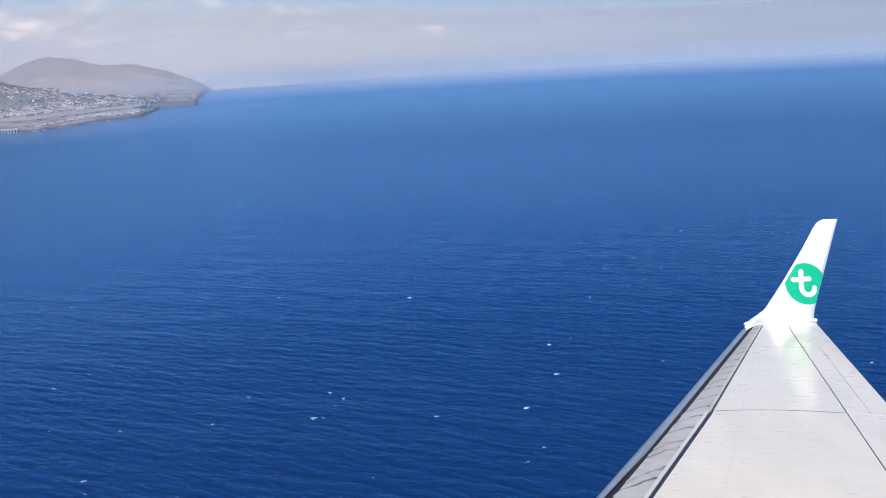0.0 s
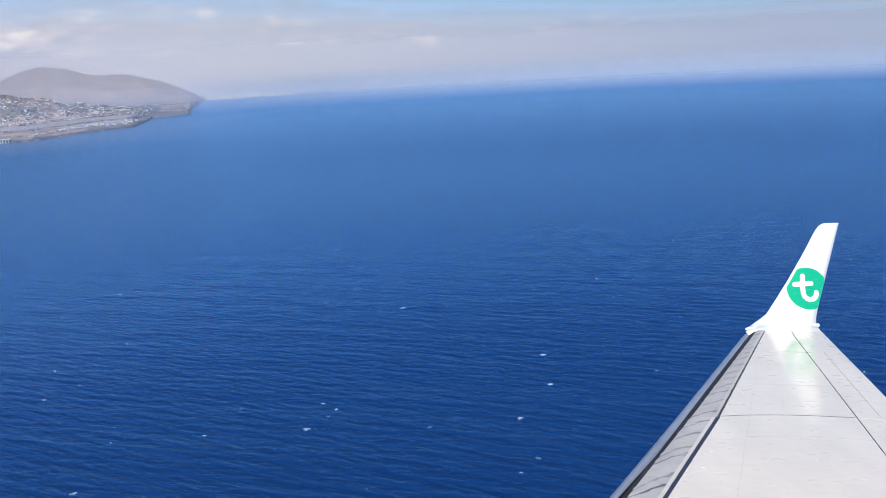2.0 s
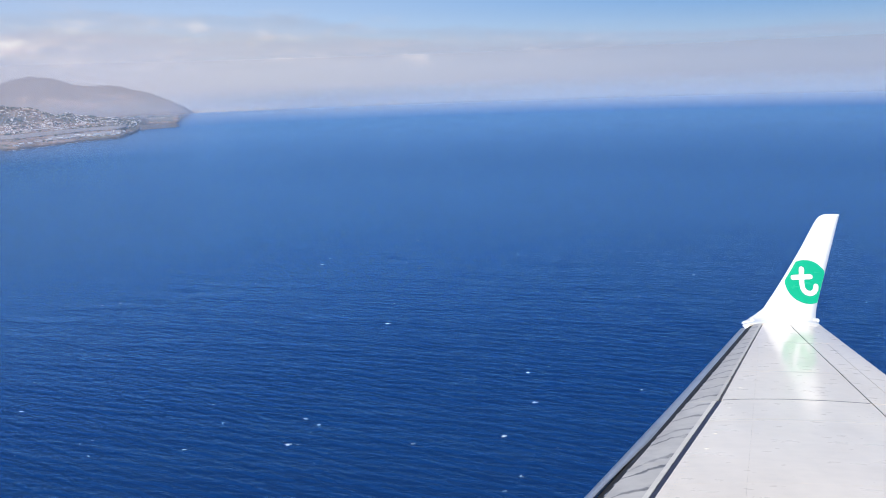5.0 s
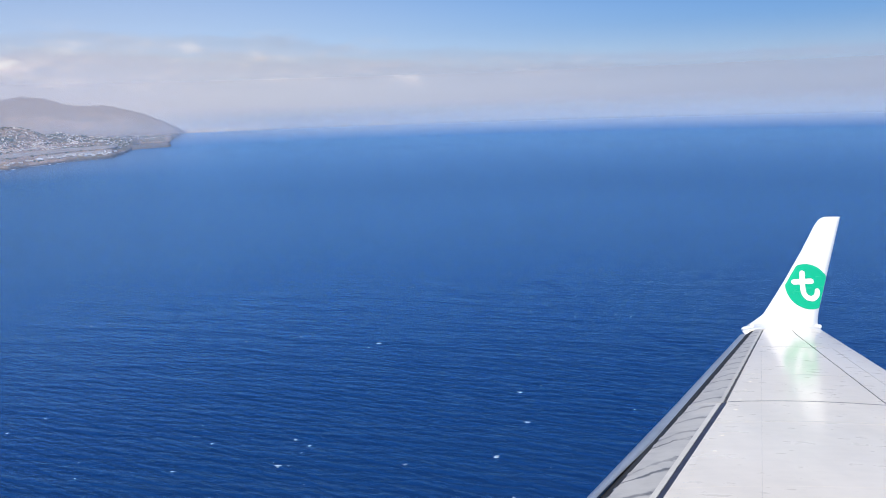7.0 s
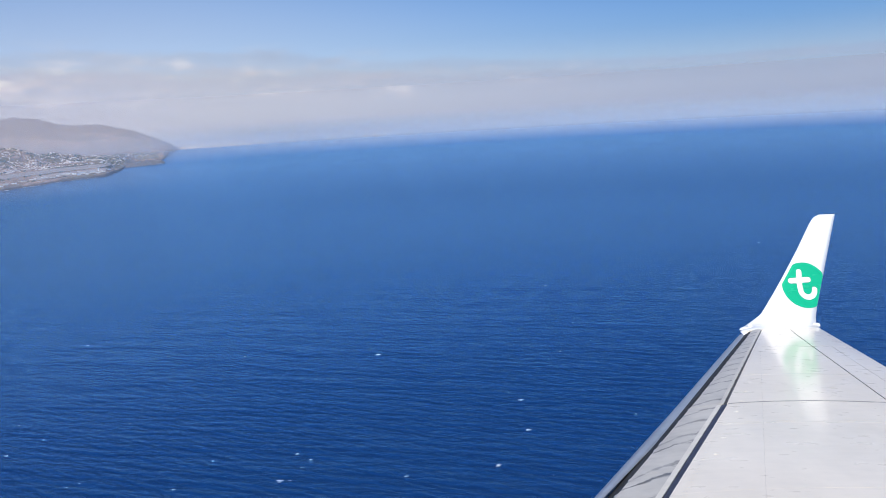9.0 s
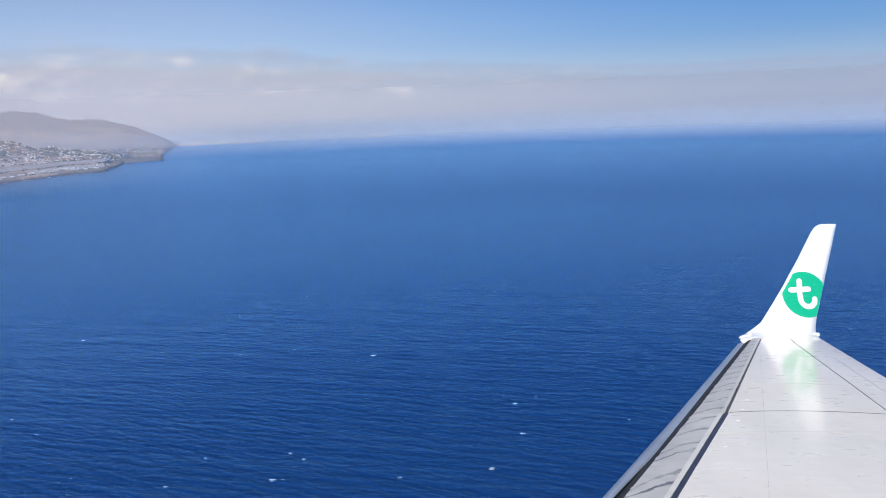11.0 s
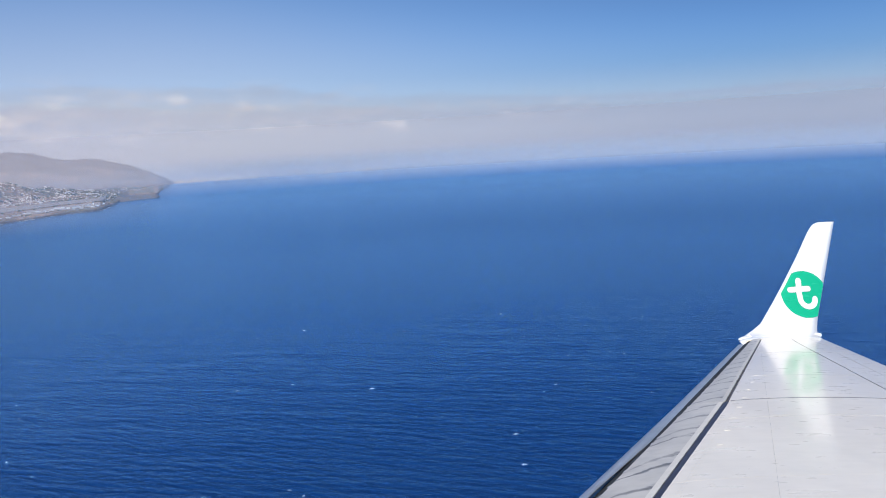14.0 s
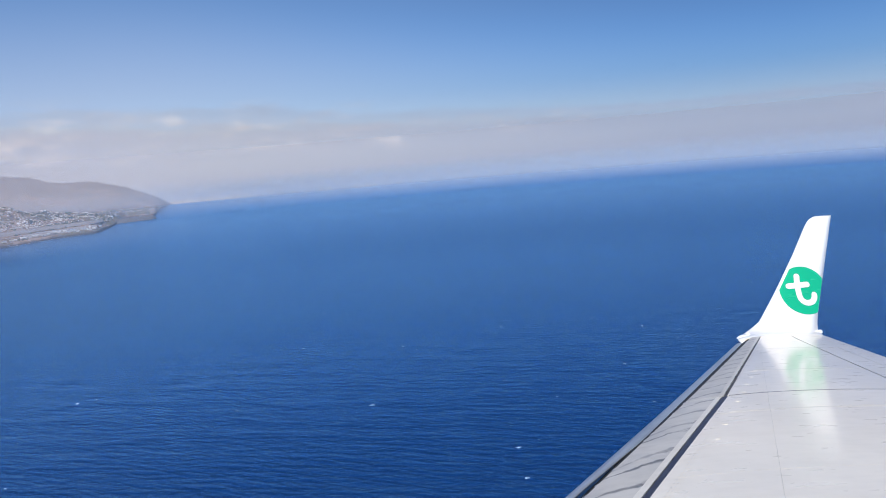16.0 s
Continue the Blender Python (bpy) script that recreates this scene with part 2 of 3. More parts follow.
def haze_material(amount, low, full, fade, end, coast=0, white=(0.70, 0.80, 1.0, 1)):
    """See-through tint that imitates sunlit haze: dense at eye level, thinning towards the water and the upper sky."""
    m, n = material("haze_shell")
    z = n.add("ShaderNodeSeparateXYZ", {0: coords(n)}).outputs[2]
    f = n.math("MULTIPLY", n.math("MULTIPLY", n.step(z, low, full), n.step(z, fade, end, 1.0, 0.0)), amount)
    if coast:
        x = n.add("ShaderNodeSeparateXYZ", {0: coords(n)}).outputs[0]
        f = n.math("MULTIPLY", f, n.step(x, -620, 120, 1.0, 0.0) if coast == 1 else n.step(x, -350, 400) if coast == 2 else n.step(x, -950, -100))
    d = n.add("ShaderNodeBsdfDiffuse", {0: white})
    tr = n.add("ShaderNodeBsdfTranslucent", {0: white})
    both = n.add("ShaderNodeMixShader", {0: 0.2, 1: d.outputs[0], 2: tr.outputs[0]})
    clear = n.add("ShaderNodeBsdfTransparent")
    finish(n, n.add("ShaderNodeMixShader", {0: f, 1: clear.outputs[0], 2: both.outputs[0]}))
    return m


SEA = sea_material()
GROUND = ground_material()
FOAM = matte("foam", (0.55, 0.64, 0.74), (0.80, 0.86, 0.92), 0.4, 0.7, True)
WALL = matte("plaster_wall", (0.6, 0.55, 0.48), (0.9, 0.87, 0.82), 0.2)
WALL_MANY = matte("plaster_wall_many", (0.56, 0.50, 0.43), (0.93, 0.90, 0.85), 0.05, 0.85, True)
ROOF = matte("clay_roof_tile", (0.24, 0.12, 0.08), (0.42, 0.23, 0.16), 0.3)
ROOF_MANY = matte("clay_roof_tile_many", (0.22, 0.12, 0.09), (0.46, 0.30, 0.24), 0.05, 0.85, True)
TARMAC = matte("worn_tarmac", (0.24, 0.21, 0.19), (0.34, 0.30, 0.27), 0.02)
CONCRETE = matte("pale_concrete", (0.46, 0.42, 0.38), (0.6, 0.56, 0.51), 0.05)
ROCK = matte("dark_basalt", (0.05, 0.045, 0.045), (0.13, 0.11, 0.10), 0.05)
LEAF = matte("tree_foliage", (0.03, 0.045, 0.022), (0.07, 0.085, 0.04), 0.1, 0.9, True)
SAND = matte("pale_sandy_cliff", (0.36, 0.28, 0.20), (0.58, 0.47, 0.35), 0.02)
SHED = matte("white_sheet_metal", (0.76, 0.74, 0.72), (0.9, 0.89, 0.87), 0.05, 0.5)
BLUE_ROOF = matte("blue_grey_sheet_roof", (0.22, 0.27, 0.33), (0.34, 0.38, 0.42), 0.05, 0.5)


# ---- mesh helpers ----
def mesh_from(name, verts, faces, mat, smooth=False):
    me = bpy.data.meshes.new(name)
    me.from_pydata([tuple(v) for v in verts], [], faces)
    me.materials.append(mat)
    if smooth:
        me.polygons.foreach_set("use_smooth", [True] * len(me.polygons))
    me.update()
    return me


def part(name, me, parent, label=""):
    ob = new(name, me)
    ob.parent = parent
    return tagged(ob, label)


def grid_faces(rows, cols, start=0, wrap=False):
    out = []
    for i in range(rows - 1):
        for j in range(cols if wrap else cols - 1):
            k = (j + 1) % cols
            out.append((start + i * cols + j, start + i * cols + k, start + (i + 1) * cols + k, start + (i + 1) * cols + j))
    return out


def interp(x, xs, ys):
    return float(np.interp(x, xs, ys))


def smooth01(x):
    x = max(0.0, min(1.0, x))
    return x * x * (3 - 2 * x)


# ---- sea ----
def wave_table():
    """Wind waves: heading, length, height and phase of each train."""
    rng = np.random.default_rng(12)
    n = 90
    ang = radians(36) + rng.normal(0, 0.24, n)
    length = np.exp(rng.uniform(math.log(2.8), math.log(9.5), n))
    amp = length / (2 * math.pi) * 0.0105 * rng.uniform(0.6, 1.4, n)
    return ang, length, amp, rng.uniform(0, 2 * math.pi, n)


WAVES = wave_table()


def wave_height(x, y, cell):
    """Height of the sea surface; trains shorter than the mesh can carry die away."""
    z = np.zeros_like(x)
    for a, l, h, ph in zip(*WAVES):
        keep = np.clip((l / cell - 2.6) / 1.8, 0, 1)
        z = z + keep * h * np.sin((x * math.sin(a) + y * math.cos(a)) * (2 * math.pi / l) + ph)
    return z + 0.6 * np.clip(z, -1, 1) ** 2


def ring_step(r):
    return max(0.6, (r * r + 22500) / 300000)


def build_sea():
    """One round sheet that reaches the horizon, its waves finest near the middle."""
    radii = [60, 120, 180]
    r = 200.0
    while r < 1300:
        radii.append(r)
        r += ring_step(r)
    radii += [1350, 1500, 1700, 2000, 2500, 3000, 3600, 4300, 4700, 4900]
    az = np.concatenate([np.linspace(-50, 56, 640), np.linspace(56, 310, 64)[1:-1]])
    n = len(az)
    rr, aa = np.meshgrid(np.array(radii), np.radians(az), indexing="ij")
    x, y = rr * np.sin(aa), rr * np.cos(aa)
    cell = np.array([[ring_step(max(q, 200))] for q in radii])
    z = np.where((rr > 195) & (rr < 1300), wave_height(x, y, cell), 0.0)
    z[:, 641:] = 0.0
    co = np.concatenate([[[0.0, 0.0, 0.0]], np.stack([x, y, z], -1).reshape(-1, 3)])
    k = np.arange(n)
    k2 = (k + 1) % n
    i = np.arange(len(radii) - 1)[:, None] * n + 1
    quads = np.stack([i + k, i + n + k, i + n + k2, i + k2], -1).reshape(-1, 4)
    tris = np.stack([0 * k, 1 + k, 1 + k2], -1)
    loops = np.concatenate([tris.ravel(), quads.ravel()]).astype(np.int32)
    starts = np.concatenate([np.arange(n) * 3, 3 * n + np.arange(len(quads)) * 4]).astype(np.int32)
    me = bpy.data.meshes.new("water")
    me.vertices.add(len(co))
    me.vertices.foreach_set("co", co.astype(np.float32).ravel())
    me.loops.add(len(loops))
    me.loops.foreach_set("vertex_index", loops)
    me.polygons.add(len(starts))
    me.polygons.foreach_set("loop_start", starts)
    me.update(calc_edges=True)
    me.validate()
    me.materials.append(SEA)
    me.polygons.foreach_set("use_smooth", [True] * len(me.polygons))
    if me.polygons[len(me.polygons) // 2].normal.z < 0:
        me.flip_normals()
    tagged(new("water", me), "deep blue open sea with small wind waves", "sea", kind="structure")


build_sea()


def foam_patch(rng, verts, faces, x, y, length, width, turn, z=0.06):
    """An irregular streak of foam: a ragged strip, wider in the middle."""
    n = rng.randint(5, 8)
    start = len(verts)
    c, s = math.cos(turn), math.sin(turn)
    bend = rng.uniform(-0.25, 0.25) * length
    for i in range(n):
        t = i / (n - 1)
        along = (t - 0.5) * length
        half = width * (0.15 + math.sin(math.pi * t) * rng.uniform(0.35, 0.85)) * 0.5
        off = bend * (t - 0.5) ** 2 * 2 + rng.uniform(-0.2, 0.2) * width
        for side in (-1, 1):
            px, py = along, off + side * half
            fx, fy = x + px * c - py * s, y + px * s + py * c
            r = math.hypot(fx, fy)
            lift = float(wave_height(np.array(fx), np.array(fy), ring_step(r))) if 200 < r < 1290 else 0.0
            verts.append((fx, fy, lift + z + rng.uniform(0, 0.12)))
    for i in range(n - 1):
        a = start + 2 * i
        faces.append((a, a + 2, a + 3, a + 1))


def build_whitecaps():
    rng = random.Random(4)
    verts, faces = [], []
    for _ in range(1000):
        az = radians(rng.uniform(-45, 75))
        r = 240 + 2500 * rng.random() ** 0.95
        size = rng.choice((0.10, 0.14, 0.18, 0.22, 0.28, 0.4)) * rng.uniform(0.8, 1.2) * (1 + r / 2500)
        x, y = r * math.sin(az), r * math.cos(az)
        turn = rng.gauss(-0.42, 0.25)
        foam_patch(rng, verts, faces, x, y, 4.0 * size, 0.75 * size, turn)
        if rng.random() < 0.4:
            foam_patch(rng, verts, faces, x + rng.uniform(-2, 2) * size, y + rng.uniform(-2.5, 2.5) * size, 1.2 * size, 0.5 * size, turn)
    # a few large breaking crests
    for az, r, size in ((-15.4, 296, 0.8), (2, 306, 1.0), (3.5, 330, 0.6), (10.4, 460, 1.2), (22, 335, 0.9), (19.5, 300, 1.0), (4.5, 322, 0.7), (21.5, 372, 0.9)):
        a = radians(az)
        for _ in range(4):
            foam_patch(rng, verts, faces, r * math.sin(a) + rng.uniform(-1, 1) * size, r * math.cos(a) + rng.uniform(-0.7, 0.7) * size, rng.uniform(1.2, 2.2) * size, rng.uniform(0.4, 0.7) * size, rng.gauss(-0.1, 0.25))
    tagged(new("whitecaps", mesh_from("whitecaps", verts, faces, FOAM)), "small white foam crests scattered over the sea", "foam", kind="stuff")


build_whitecaps()


# ---- the island ----
COAST_TURN = 1.3
SHORE_A = [-60, -50, -40, -30, -28, -26, -23.4, -21, -18.2, -15.1, -11.2, -8.7, -7.8, -6.8, -4.9, -4.4, -3.7]
SHORE_R = [1400, 1520, 1680, 1900, 2021, 2148, 2230, 2345, 2381, 2337, 2542, 2600, 2860, 3400, 3470, 4300, 4790]
RIDGE_A = [-60, -40, -30, -27, -24.5, -21.5, -18.3, -15.4, -12.5, -8.6, -5.4, -3.7]
RIDGE_H = [285, 265, 245, 236, 222, 200, 160, 108, 74, 44, 20, 8]
PEAK_A = [-60, -24.2, -18.6, -16.4, -14.9, -13.8, -12.4, -11.2, -9.0, -7.2, -5.5, -4.2, -3.7]
PEAK_H = [60, 92, 130, 154, 206, 224, 205, 170, 166, 142, 92, 45, 15]


def shore(az):
    return interp(az, SHORE_A, SHORE_R) + 14 * noise.noise(Vector((az * 1.3, 0.3, 0))) + 6 * noise.noise(Vector((az * 5, 4, 0)))


def flat_width(az):
    """Width of the level airfield along the shore."""
    return 300 * smooth01((az + 19.3) / 1.8) * smooth01((-7.4 - az) / 1.6)


def shelf(inland):
    """Height of the gently rising airfield at a distance inland."""
    return 8 + 0.11 * inland


def land_height(az, r, rs=None):
    rs = shore(az) if rs is None else rs
    d = r - rs
    if d <= 0:
        return -3.0
    fw = flat_width(az)
    x, y = r * math.sin(radians(az)) * 0.001, r * math.cos(radians(az)) * 0.001
    rough = noise.fractal(Vector((x * 7, y * 7, 0.5)), 0.9, 2.1, 5)
    gully = noise.fractal(Vector((az * 0.9, r * 0.0012, 2.5)), 1.0, 2.0, 3)
    cliff = (8 if fw > 60 else 6) * smooth01(d / 14) + 0.11 * min(d, fw) * fw / 300
    span = max(300.0, 3000 - rs - fw)
    s = max(0.0, (d - fw)) / span
    top = interp(az, RIDGE_A, RIDGE_H)
    if s <= 1:
        h = cliff + (top - cliff) * s ** 0.95 if top > cliff else cliff
    else:
        h = top * max(0.3, 1 - (s - 1) * 0.45)
    wild = min(1.0, max(0.0, (d - fw) / 150))
    h += wild * (rough * 9 + gully * 12 * min(1, s * 1.5) * (1 if s < 0.9 else max(0, 1 - (s - 0.9) * 5)))
    peak = interp(az, PEAK_A, PEAK_H)
    m = peak * math.exp(-((r - 4300) / 430) ** 2) * (1 + 0.10 * rough) + rough * 4
    return max(h, m if d > 60 else -3, 1.5)


def polar(az, r, z):
    """A place at a bearing, in degrees, and a distance; the whole coast is turned together."""
    a = radians(az + COAST_TURN)
    return (r * math.sin(a), r * math.cos(a), z)


def build_island():
    cols, rings = 380, 130
    verts = []
    for i in range(cols):
        az = -50 + 46.35 * i / (cols - 1)
        rs = shore(az)
        for j in range(rings):
            t = j / (rings - 1)
            r = rs - 6 + (4860 - rs) * (0.35 * t + 0.65 * t * t)
            verts.append(polar(az, r, land_height(az, r, rs)))
    me = mesh_from("island_ground", verts, grid_faces(cols, rings), GROUND, True)
    for p in me.polygons:
        if p.normal.z < 0:
            p.flip()
    tagged(new("island_ground", me), "hazy green and brown hillside rising from a rocky shore", "hillside", kind="structure")


build_island()


def build_surf():
    rng = random.Random(9)
    verts, faces = [], []
    az = -45.0
    while az < -4.6:
        rs = shore(az)
        step = rng.uniform(0.05, 0.3)
        if rng.random() < 0.75:
            x, y, _ = polar(az + step / 2, (rs + shore(az + step)) / 2 - rng.uniform(3, 9), 0)
            foam_patch(rng, verts, faces, x, y, rs * radians(step) * 1.2, rng.uniform(4, 11), -radians(az + step / 2) + rng.gauss(0, 0.05), 0.3)
        az += step
    tagged(new("surf", mesh_from("surf", verts, faces, FOAM)), "thin broken line of white surf along the rocks", "surf", kind="stuff")


build_surf()


def box_verts(w, d, h, z=0.0):
    return [(sx * w / 2, sy * d / 2, z + zz * h) for zz in (0, 1) for sx, sy in ((-1, -1), (1, -1), (1, 1), (-1, 1))]


BOX_FACES = [(0, 3, 2, 1), (4, 5, 6, 7), (0, 1, 5, 4), (1, 2, 6, 5), (2, 3, 7, 6), (3, 0, 4, 7)]


def hip_roof(w, d, z, rise, over=0.5):
    w, d = w + 2 * over, d + 2 * over
    r = max(0.2, w / 2 - d / 2)
    v = [(-w / 2, -d / 2, z), (w / 2, -d / 2, z), (w / 2, d / 2, z), (-w / 2, d / 2, z), (-r, 0, z + rise), (r, 0, z + rise)]
    return v, [(0, 1, 5, 4), (1, 2, 5), (2, 3, 4, 5), (3, 0, 4), (0, 3, 2, 1)]


def house_sites():
    """Places on the slope where houses stand, thicker in the villages, nearest first."""
    rng = random.Random(21)
    out = []
    while len(out) < 4600:
        az = rng.uniform(-33, -5.4)
        rs = shore(az)
        d = rng.random() * 1250
        if d < flat_width(az) * 0.72 + 12 or abs(d - 268) < 14 and flat_width(az) > 200 or (az > -8.3 and d < 160):
            continue
        r = rs + d
        dens = 0.5 + 0.65 * noise.noise(Vector((az * 0.55, d * 0.006, 7))) + 0.4 * noise.noise(Vector((az * 2, d * 0.02, 3)))
        dens += 0.5 * math.exp(-((az + 21.5) / 2.2) ** 2 - (d / 160) ** 2)
        if d > 800:
            dens -= (d - 800) / 500
        if r > 3650 or rng.random() > dens:
            continue
        z = land_height(az, r, rs)
        if z > 135:
            continue
        out.append((az, r, z, rng.uniform(0.13, 0.30), rng.uniform(-0.5, 0.5)))
    return sorted(out, key=lambda q: q[1])


SITES = house_sites()


def build_houses():
    kinds = []
    for w, d, h in ((11, 8, 6), (14, 9, 6.5), (9, 8, 8.5), (18, 10, 7)):
        rv, rf = hip_roof(w, d, h + 3, 2.2)
        kinds.append((mesh_from("house_wall", box_verts(w, d, h + 6, -3), BOX_FACES, WALL), mesh_from("house_roof", rv, rf, ROOF)))
    rng = random.Random(5)
    for az, r, z, sc, turn in SITES[:300]:
        wall, roof = rng.choice(kinds)
        root = new("house")
        root.location = polar(az, r, z)
        root.rotation_euler = (0, 0, -radians(az) + turn)
        root.scale = (sc, sc, sc * 0.8)
        tagged(root, "pale plastered house with hipped clay-tile roof on the slope", "house", "hillside houses")
        part("wall", wall, root)
        part("roof", roof, root, "reddish clay-tile roof")
    # those further up, too many and too small to tell apart
    verts, faces, rverts, rfaces = [], [], [], []
    for az, r, z, sc, turn in SITES[300:]:
        w, d, h = rng.choice(((12, 8, 6), (15, 9, 6), (9, 8, 8), (20, 10, 7), (26, 11, 9)))
        m = Matrix.Translation(polar(az, r, z)) @ Matrix.Rotation(-radians(az) + turn, 4, "Z") @ Matrix.Diagonal((sc, sc, sc * 0.8, 1))
        k = len(verts)
        verts += [tuple(m @ Vector(v)) for v in box_verts(w, d, h + 6, -3)]
        faces += [tuple(k + i for i in f) for f in BOX_FACES]
        if rng.random() < 0.62:
            rv, rf = hip_roof(w, d, h + 3, 2.0)
            k = len(rverts)
            rverts += [tuple(m @ Vector(v)) for v in rv]
            rfaces += [tuple(k + i for i in f) for f in rf]
    root = tagged(new("hillside_villages"), "scattered white houses with clay roofs across the slope", "houses", kind="stuff")
    part("walls", mesh_from("village_walls", verts, faces, WALL_MANY), root)
    part("roofs", mesh_from("village_roofs", rverts, rfaces, ROOF_MANY), root)


build_houses()


def build_trees():
    """Clumped scrub and trees between the houses."""
    rng = random.Random(33)
    verts, faces = [], []
    ico = bmesh.new()
    bmesh.ops.create_icosphere(ico, subdivisions=1, radius=1)
    base_v = [v.co.copy() for v in ico.verts]
    base_f = [tuple(v.index for v in f.verts) for f in ico.faces]
    ico.free()
    count = 0
    while count < 3000:
        az = rng.uniform(-36, -5.2)
        rs = shore(az)
        d = rng.uniform(10, 1100)
        if d < flat_width(az) + 8 and not (20 < d < 38 or 114 < d < 134 or 212 < d < 255):
            continue
        if noise.noise(Vector((az * 1.1, d * 0.01, 11))) + rng.uniform(-0.4, 0.4) < 0.05:
            continue
        r = rs + d
        z = land_height(az, r, rs)
        sx, sz = rng.uniform(2, 6), rng.uniform(1.5, 3.5)
        k = len(verts)
        x, y, _ = polar(az, r, 0)
        for v in base_v:
            j = rng.uniform(0.7, 1.25)
            verts.append((x + v.x * sx * j, y + v.y * sx * j, z + 1 + v.z * sz * j))
        faces += [tuple(k + i for i in f) for f in base_f]
        count += 1
    tagged(new("hillside_trees", mesh_from("hillside_trees", verts, faces, LEAF)), "dark scrub and trees between the houses", "trees", kind="stuff")


build_trees()


# ---- the airfield on the shore ----
def along_shore(az, inland):
    r = interp(az, SHORE_A, SHORE_R) + inland
    return r


def strip(name, a0, a1, in0, in1, z, mat, thick=0.4, n=40):
    """A level band that follows the shore between two distances inland."""
    verts = []
    for i in range(n):
        az = a0 + (a1 - a0) * i / (n - 1)
        ra, rb = along_shore(az, in0), along_shore(az, in1)
        za, zb = (z, z) if in0 < 0 else (shelf(in0) + z, shelf(in1) + z)
        for r, zz in ((ra, za - thick), (ra, za), (rb, zb), (rb, zb - thick)):
            verts.append(polar(az, r, zz))
    faces = grid_faces(n, 4, wrap=True) + [(0, 1, 2, 3), tuple(4 * (n - 1) + i for i in (3, 2, 1, 0))]
    return mesh_from(name, verts, faces, mat)


def build_airfield():
    tagged(new("runway", strip("runway", -18.6, -8.3, 140, 205, 0.9, TARMAC)), "long grey tarmac runway on a level shelf above the shore", "runway", kind="structure")
    tagged(new("apron", strip("apron", -13.2, -8.7, 40, 110, 0.8, TARMAC)), "pale concrete apron beside the runway", "apron", kind="structure")
    tagged(new("shore_road", strip("shore_road", -18.4, -12.0, 262, 274, 1.0, CONCRETE, 0.8)), "pale road behind the runway", "road", kind="structure")
    # viaduct that carries the runway's end over the shore
    via = tagged(new("viaduct"), "pale concrete viaduct on round pillars over the shore", "viaduct")
    part("deck", strip("viaduct_deck", -18.5, -16.3, -12, 22, 10.2, CONCRETE, 1.8, 14), via)
    n = 12
    ring = [(1.6 * math.cos(2 * math.pi * k / n), 1.6 * math.sin(2 * math.pi * k / n), z) for z in (0, 10.6) for k in range(n)]
    pillar = mesh_from("pillar", ring, grid_faces(2, n, wrap=True), CONCRETE, True)
    for i in range(13):
        ob = part("pillar", pillar, via)
        ob.location = polar(-18.4 + i * 0.165, along_shore(-18.4 + i * 0.165, -9), -2)
    # terminal, hangars and sheds
    for az, inland, w, d, h, kind in ((-13.2, 60, 46, 16, 8, 0), (-12.5, 66, 40, 14, 7, 0), (-14.3, 40, 30, 14, 6, 0), (-11.7, 58, 22, 16, 9, 0), (-11.1, 62, 34, 24, 15, 0), (-10.7, 48, 26, 20, 17, 0),
                                      (-10.2, 56, 60, 24, 11, 1), (-9.5, 58, 46, 22, 10, 1), (-8.9, 46, 30, 16, 9, 0), (-15.1, 26, 34, 12, 6, 0), (-8.5, 60, 24, 14, 8, 1), (-9.9, 30, 28, 12, 7, 0), (-13.8, 52, 52, 12, 6, 0), (-14.8, 48, 36, 12, 6, 0), (-12.0, 40, 30, 12, 7, 0), (-11.4, 76, 50, 16, 9, 0), (-10.4, 34, 26, 12, 6, 1), (-9.2, 34, 34, 12, 6, 0)):
        root = tagged(new("airport_building"), ("long blue-grey roofed hangar" if kind else "white flat-roofed terminal building") + " beside the apron", "building", "airport buildings")
        w, d, h = w * 0.36, d * 0.6, h * 0.3
        root.location = polar(az, along_shore(az, inland), shelf(inland - d / 2))
        root.rotation_euler = (0, 0, -radians(az) + 0.12)
        part("wall", mesh_from("airport_wall", box_verts(w, d, h), BOX_FACES, SHED), root)
        if kind:
            rv, rf = hip_roof(w, d, h, 2.5, 0.6)
            part("roof", mesh_from("airport_roof", rv, rf, BLUE_ROOF), root, "blue-grey sheet roof")
        else:
            part("roof", mesh_from("airport_roof", box_verts(w + 1, d + 1, 0.7, h), BOX_FACES, SHED), root)
    tower = tagged(new("control_tower"), "slim white control tower beside the apron", "tower")
    tower.location = polar(-9.15, along_shore(-9.15, 70), shelf(67))
    part("shaft", mesh_from("tower_shaft", box_verts(3, 3, 9), BOX_FACES, SHED), tower)
    part("cab", mesh_from("tower_cab", box_verts(4.5, 4.5, 2.2, 9), BOX_FACES, BLUE_ROOF), tower, "glazed dark cab")
    # breakwater beyond the apron
    rng = random.Random(2)
    verts, n = [], 50
    for i in range(n):
        t = i / (n - 1)
        az = -8.6 + 3.75 * t
        r = 3060 + 130 * t
        end = min(1.0, (1 - t) * 12 + 0.35)
        for off, z in ((-46 * end, -2), (-22, 13 * end), (30, 13.5 * end), (50 * end, -2)):
            verts.append(polar(az + rng.uniform(-0.005, 0.005), r + off + rng.uniform(-2, 2), z + rng.uniform(-0.6, 0.6)))
    tagged(new("breakwater", mesh_from("breakwater", verts, grid_faces(n, 4) + [(0, 1, 2, 3), tuple(4 * (n - 1) + i for i in (3, 2, 1, 0))], ROCK, True)), "long dark rock breakwater reaching out from the shore", "breakwater", kind="structure")


build_airfield()


